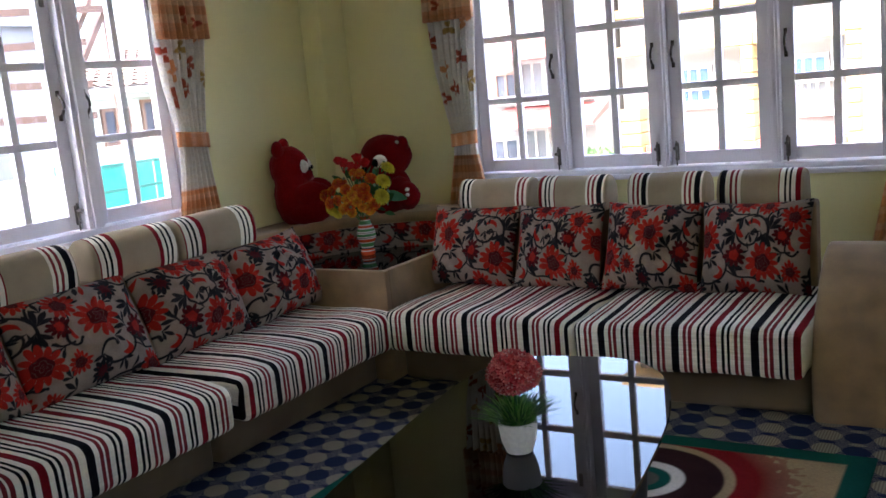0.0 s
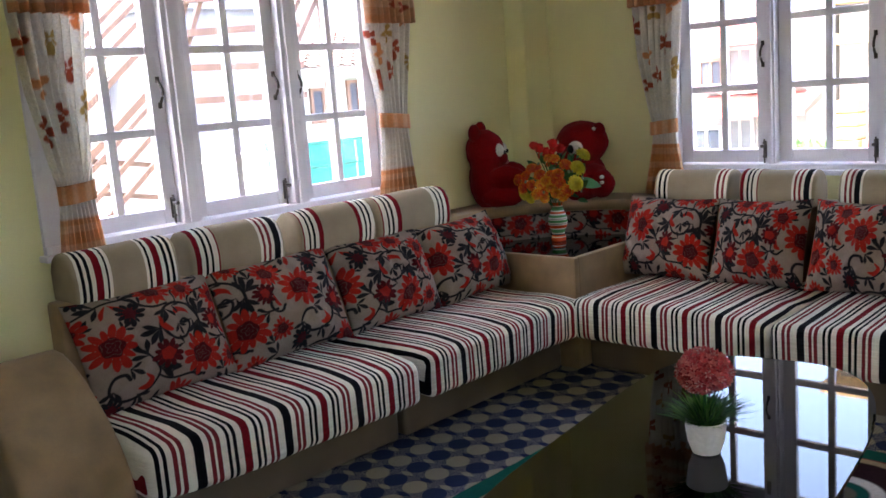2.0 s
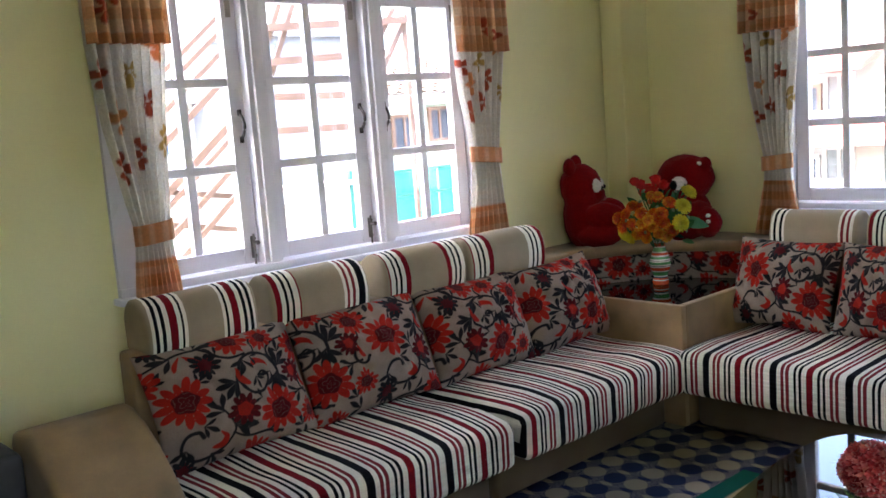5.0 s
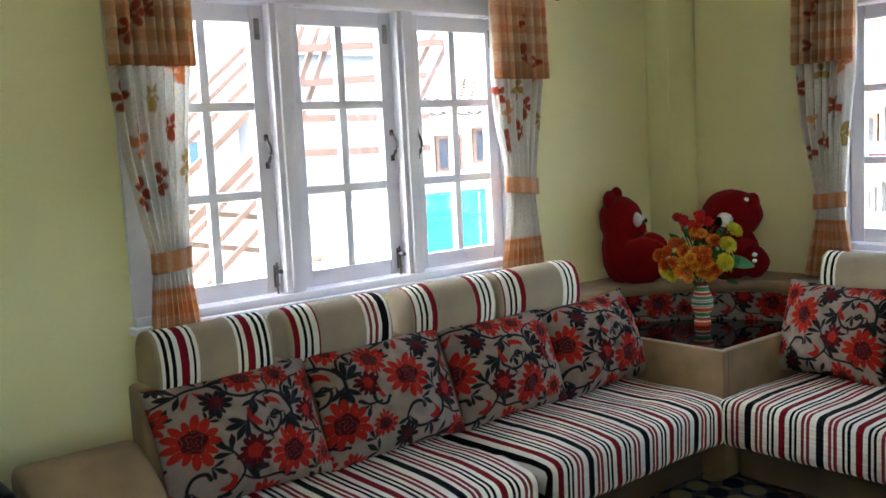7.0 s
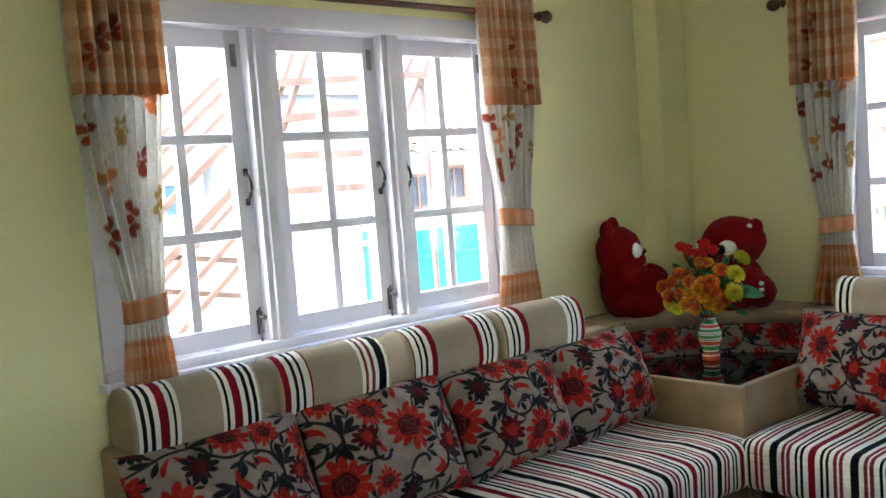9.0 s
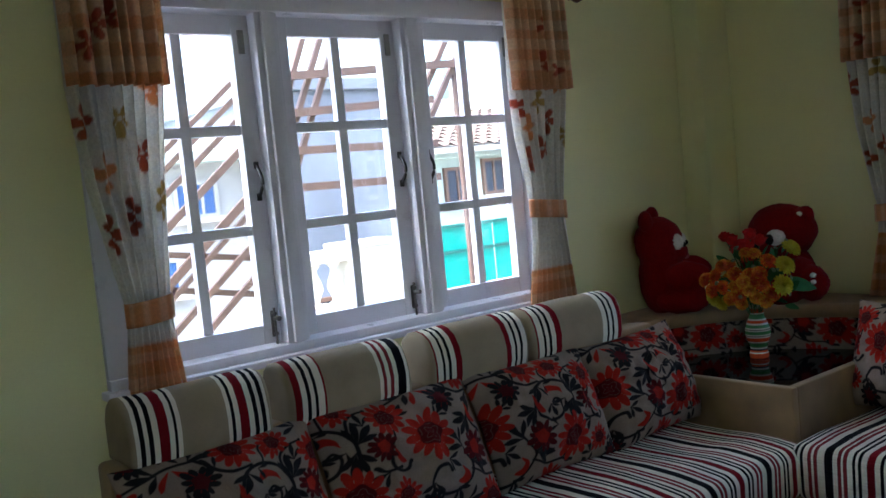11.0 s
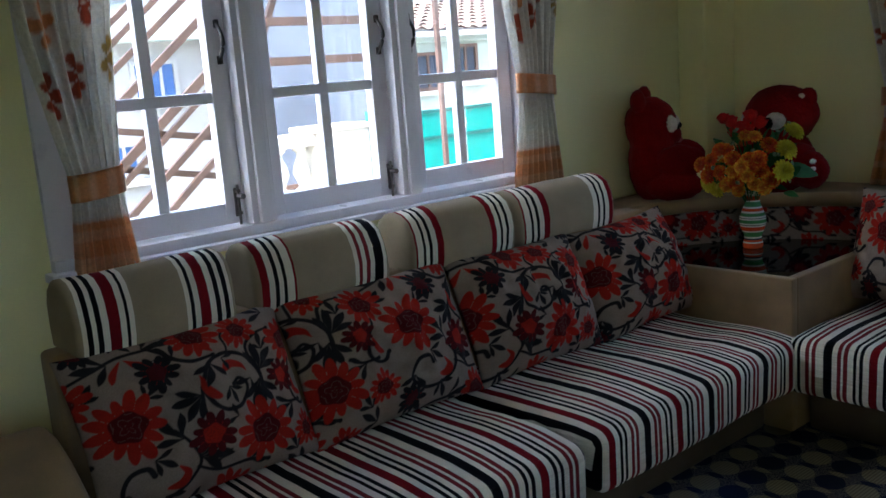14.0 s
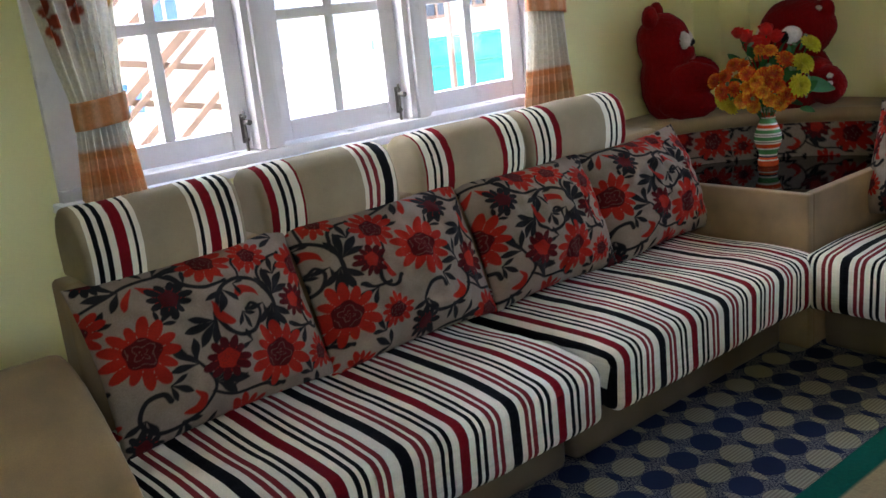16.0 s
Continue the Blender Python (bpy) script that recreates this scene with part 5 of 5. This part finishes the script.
def tiled_roof(root, turn, x_low, x_high, y0, y1, z_low, z_high, mat):
    """A pitched roof whose rows of tiles step down to the eave."""
    bm = bmesh.new()
    n, cols = 12, int((y1 - y0) / 0.26)
    for i in range(n):
        t0, t1 = i / n, (i + 1.15) / n
        for k in range(cols):
            a = y0 + (y1 - y0) * k / cols
            c = a + (y1 - y0) / cols * 0.94
            m = (a + c) / 2
            pts = [(x_low + (x_high - x_low) * t0, a, z_low + (z_high - z_low) * t0 + 0.035), (x_low + (x_high - x_low) * t0, m, z_low + (z_high - z_low) * t0 + 0.085), (x_low + (x_high - x_low) * t0, c, z_low + (z_high - z_low) * t0 + 0.035)]
            up = [(x_low + (x_high - x_low) * t1, p[1], p[2] + (z_high - z_low) * (t1 - t0) - 0.035) for p in pts]
            v = [bm.verts.new(p) for p in pts] + [bm.verts.new(p) for p in up]
            bm.faces.new((v[0], v[1], v[4], v[3]))
            bm.faces.new((v[1], v[2], v[5], v[4]))
    under(part("roof_tiles", bm, mat, smooth=False), root, turn)
    under(part("roof_deck", extrude_profile([(x_low, z_low - 0.08), (x_low, z_low), (x_high, z_high), (x_high, z_high - 0.08)], y0, y1), PLASTER_WHITE, smooth=False), root, turn)


SAME = Matrix.Identity(4)
# west side
house(SAME, -14, -8.0, 2.25, 4.05, 2.75, PLASTER_GREY, "tall narrow house in bare grey render", ((2.6, -0.6, 0.5, 1.0, DARK_PANE, WOOD_FRAME, 2),), 0.1)
h = house(SAME, -16, -9.0, 5.0, 10.5, 1.72, PLASTER_MINT, "pale mint house with a weathered clay tile roof",
          ((5.84, 1.27, 0.46, 0.50, DARK_PANE, WOOD_FRAME, 2), (6.66, 1.37, 0.42, 0.50, DARK_PANE, WOOD_FRAME, 2), (6.2, -1.2, 0.9, 1.0, DARK_PANE, WOOD_FRAME, 2)), 0.2)
tiled_roof(h, SAME, -8.6, -12.0, 4.8, 10.7, 1.88, 2.75, CLAY)
house(SAME, -15, -9.6, -5.5, 2.62, 1.95, PLASTER_WHITE, "white rendered house with blue-tinted windows",
      ((1.50, 1.44, 0.56, 0.42, BLUE_PANE, PLASTER_WHITE, 3), (0.85, 0.40, 0.5, 0.4, BLUE_PANE, PLASTER_WHITE, 3), (-1.6, 1.35, 1.2, 0.9, BLUE_PANE, PLASTER_WHITE, 3), (-3.6, 1.35, 1.2, 0.9, BLUE_PANE, PLASTER_WHITE, 3)), 0.4, PLASTER_MINT, (-0.9,))
tank = thing("water_tank", (-11.5, 7.2, 2.9), "pale green plastic water tank on a roof", "water tank")
part("tank", lathe([(0.55, 0), (0.6, 0.1), (0.6, 0.75), (0.5, 0.95), (0.15, 1.0)], 28), TANK_PLASTIC, tank)
part("stand", box(-0.65, 0.65, -0.65, 0.65, -0.9, 0.0, 0.02, 1), PLASTER_WHITE, tank)

# terrace with a balustrade and a sheeted fence
terrace = thing("terrace_wall", (-5.2, 1.5, STREET), "cream terrace wall with a heavy coping", "wall")
under(part("wall", box(-5.5, -5.0, 0.25, 6.0, STREET, 0.16), CREAM_STONE, smooth=False), terrace, SAME)
under(part("coping", box(-5.55, -4.95, 0.25, 1.0, 0.16, 0.22, 0.01, 1), CREAM_STONE, smooth=False), terrace, SAME)
bal = thing("balustrade", (-5.2, 0.65, 0.22), "cream stone balustrade with turned balusters", "balustrade")
under(part("handrail", box(-5.32, -5.02, 0.3, 1.0, 0.68, 0.80, 0.015, 2), CREAM_STONE), bal, SAME)
first_b = None
for k in range(3):
    m = Matrix.Translation((-5.17, 0.42 + 0.235 * k, 0.22))
    if first_b is None:
        first_b = part("baluster", lathe([(0.075, 0), (0.075, 0.04), (0.035, 0.07), (0.05, 0.12), (0.085, 0.2), (0.07, 0.28), (0.035, 0.36), (0.035, 0.40), (0.07, 0.43), (0.07, 0.46)], 14), CREAM_STONE)
        under(first_b, bal, m)
    else:
        under(new("baluster", first_b.data), bal, m)
under(part("pier", box(-5.4, -4.98, 1.0, 1.62, 0.16, 0.80, 0.012, 2), CREAM_STONE), bal, SAME)
under(part("pier_cap", box(-5.44, -4.94, 0.96, 1.66, 0.80, 0.85, 0.01, 2), CREAM_STONE), bal, SAME)
fence = thing("fence", (-5.0, 3.0, 0.16), "teal sheet fence on a dark frame", "fence")
for k in range(5):
    a = 2.12 + 0.82 * k
    under(part("sheet", box(-4.99, -4.975, a, a + 0.80, 0.05, 0.90, 0.004, 1), TEAL_SHEET), fence, SAME)
for z in (0.88, 0.60, 0.08):
    under(part("rail", box(-4.975, -4.945, 2.05, 6.25, z - 0.018, z + 0.018), TEAL_DARK, smooth=False), fence, SAME)
for y in (1.64, 2.08, 3.75, 5.4):
    under(part("post", box(-5.02, -4.96, y - 0.03, y + 0.03, 0.0, 1.02 if y > 2 else 0.95), TEAL_DARK, smooth=False), fence, SAME)


def stair_frame():
    """An open outdoor stair of steel bars: two flights and the rails between."""
    root = thing("outdoor_stair", (-2.2, -1.5, STREET), "open outdoor stair of red-oxide painted steel bars", "staircase")

    def bar(name, p, q, w=0.03, h=0.05):
        p, q = Vector(p), Vector(q)
        d = q - p
        bm = box(0, d.length, -w / 2, w / 2, -h / 2, h / 2)
        ob = part(name, bm, RUST_STEEL, smooth=False)
        under(ob, root, Matrix.Translation(p) @ d.to_track_quat("X", "Z").to_matrix().to_4x4())

    slope, X = 0.82, -2.2
    for o, w in ((0.0, 0.030), (-0.10, 0.030), (-0.23, 0.032), (-0.41, 0.042), (-0.71, 0.050), (-0.80, 0.030), (-0.99, 0.036), (-1.18, 0.036)):
        y0, y1 = -4.2, -1.22
        bar("rail", (X, y0, 1.87 + o + slope * (y0 + 1.81)), (X, y1, 1.87 + o + slope * (y1 + 1.81)), 0.025, w)
    for y in (-3.4, -4.2):
        bar("post", (X, y, STREET), (X, y, 1.86 + slope * (y + 1.81)), 0.03, 0.03)
    for ya, za, yb, zb in ((-2.30, 1.17, -1.25, 1.0), (-2.35, 0.985, -1.35, 0.79)):
        bar("beam", (X - 0.04, ya, za), (X - 0.04, yb, zb), 0.03, 0.036)
    # landing: beams with the next flight's strings rising from them
    for ya, za, yb, zb in ((-1.25, 2.125, 0.25, 2.215), (-1.25, 1.895, -0.02, 1.965), (-1.25, 1.67, -0.02, 1.66), (-1.25, 1.44, -0.02, 1.428)):
        bar("beam", (X, ya, za), (X, yb, zb), 0.04, 0.050)
    for ya, za, yb, zb in ((-1.25, 1.77, -0.70, 3.03), (-1.17, 1.70, -0.55, 3.03), (-1.19, 1.43, -0.43, 3.03)):
        bar("stringer", (X - 0.05, ya, za), (X - 0.05, yb, zb), 0.03, 0.036)
    for ya, za, yb, zb in ((-0.22, 1.78, 0.35, 2.62), (-0.06, 1.775, 0.35, 2.365)):
        bar("brace", (X - 0.05, ya, za), (X - 0.05, yb, zb), 0.03, 0.040)
    bar("post", (X - 0.05, -1.15, STREET), (X - 0.05, -1.15, 1.45), 0.03, 0.03)
    bar("post", (X - 0.05, 0.24, STREET), (X - 0.05, 0.24, 2.23), 0.03, 0.03)


stair_frame()

# north side, across the street; local x looks to the room
ACROSS = Matrix.Rotation(radians(-90), 4, "Z")
h = house(ACROSS, -16, -9.0, -4.6, -1.86, 2.9, PLASTER_AGED, "off-white house with red painted canopies over its balconies",
          ((-3.34, 1.33, 0.32, 0.34, DARK_PANE, WOOD_FRAME, 2), (-2.86, 1.38, 0.34, 0.52, GREY_PANE, PLASTER_WHITE, 2), (-3.44, 0.30, 0.44, 0.30, DARK_PANE, PLASTER_WHITE, 2), (-2.88, 0.37, 0.36, 0.42, GREY_PANE, PLASTER_WHITE, 2)), 0.3, None, (1.02, 0.02))
for z, y0, y1 in ((1.80, -3.30, -2.25), (0.76, -3.40, -1.62)):
    under(part("canopy", extrude_profile([(-9.0, z + 0.22), (-8.3, z - 0.04), (-8.3, z - 0.10), (-9.0, z + 0.1)], y0, y1), RED_ROOF, smooth=False), h, ACROSS)
house(ACROSS, -17, -10.0, -1.75, 2.7, 4.6, PLASTER_AGED, "cream house with ochre pillars and blue-tinted windows",
      ((-0.58, 1.215, 0.46, 0.20, BLUE_PANE, PLASTER_WHITE, 3), (-0.57, 0.92, 0.48, 0.18, BLUE_PANE, PLASTER_WHITE, 3), (1.11, 1.215, 0.46, 0.22, BLUE_PANE, PLASTER_WHITE, 3), (1.54, 1.41, 0.13, 0.50, GREY_PANE, PLASTER_WHITE, 1), (1.11, 0.785, 0.46, 0.36, GREY_PANE, PLASTER_WHITE, 4), (0.0, 2.9, 1.0, 0.8, GREY_PANE, PLASTER_WHITE, 3)), 0.5, PLASTER_YELLOW, (2.2,))
ochre = thing("porch", (0.0, 9.6, STREET), "ochre brick-patterned pillars, beam and low red wall of a porch", "porch")
for y, w, top in ((-1.50, 0.16, 0.80), (0.32, 0.085, 1.80), (1.76, 0.085, 1.86)):
    for k in range(int((top - STREET) / 0.20)):
        z = top - 0.20 * (k + 1)
        under(part("block", box(-9.95, -9.55, y - w, y + w, z, z + 0.188, 0.012, 1), PLASTER_YELLOW), ochre, ACROSS)
for a, c in ((-1.70, 0.23), (0.41, 1.67)):
    under(part("beam", box(-9.9, -9.6, a, c, 1.60, 1.76, 0.01, 1), PLASTER_YELLOW), ochre, ACROSS)
under(part("parapet", box(-9.9, -9.62, -1.30, 1.66, 0.02, 0.20, 0.01, 1), RED_ROOF), ochre, ACROSS)
house(ACROSS, -18, -11.0, 2.8, 9.0, 3.4, PLASTER_GREY, "grey rendered house with white-framed windows",
      ((3.9, 1.35, 1.1, 0.75, BLUE_PANE, PLASTER_WHITE, 3), (5.8, 1.35, 1.1, 0.75, BLUE_PANE, PLASTER_WHITE, 3), (3.9, -1.0, 1.1, 0.8, DARK_PANE, PLASTER_WHITE, 3)), 0.3, PLASTER_WHITE, (0.55,))


def tree(at, height, spread_r, seed):
    rng = random.Random(seed)
    root = thing("tree", at, "leafy green street tree between the houses", "tree")
    part("trunk", bezier_tube([(0, 0, 0), (0.05, 0.02, height * 0.3), (-0.04, 0.03, height * 0.55), (0.02, 0, height * 0.8)], [0.12, 0.10, 0.07, 0.03], 10), WOOD_FRAME, root)
    bm = bmesh.new()
    for i in range(700):
        a, r = rng.uniform(0, 6.283), spread_r * rng.random() ** 0.5
        p = Vector((r * math.cos(a), r * math.sin(a), height * rng.uniform(0.5, 1.0) - 0.25 * r))
        m = Matrix.Translation(p) @ pose(0, 0, 0, rng.uniform(0, 360), rng.uniform(0, 360), rng.uniform(0, 360))
        s = rng.uniform(0.05, 0.11)
        vs = [bm.verts.new(m @ Vector(q)) for q in ((-s, 0, 0), (0, -s * 0.45, 0.01), (s, 0, 0), (0, s * 0.45, 0.01))]
        bm.faces.new(vs)
    part("crown", bm, FOLIAGE, root)
    for k in range(5):
        a = k * 1.26
        part("limb", bezier_tube([(0, 0, height * 0.45), (spread_r * 0.3 * math.cos(a), spread_r * 0.3 * math.sin(a), height * 0.65), (spread_r * 0.6 * math.cos(a), spread_r * 0.6 * math.sin(a), height * 0.8)], [0.05, 0.035, 0.015], 7), WOOD_FRAME, root)


tree((-1.55, 8.3, STREET), 3.75, 0.45, 3)


# ---- chair beside the sofa ----
def side_chair():
    root = thing("armchair", (0.42, -4.1, 0), "black leatherette armchair beside the sofa", "armchair")
    put = lambda ob: under(ob, root, SAME)
    put(part("seat", soften(box(0.10, 0.70, -4.45, -3.86, 0.12, 0.42, 0.05, 4), 0.2, 0.008, 2), BLACK_CLOTH))
    put(part("backrest", soften(box(0.08, 0.26, -4.47, -3.84, 0.12, 0.66, 0.06, 5), 0.2, 0.010, 4), BLACK_CLOTH))
    for y in (-4.50, -3.86):
        put(part("armrest", soften(box(0.08, 0.72, y - 0.03, y + 0.05, 0.10, 0.605, 0.03, 4), 0.2, 0.006, y), BLACK_CLOTH))


side_chair()
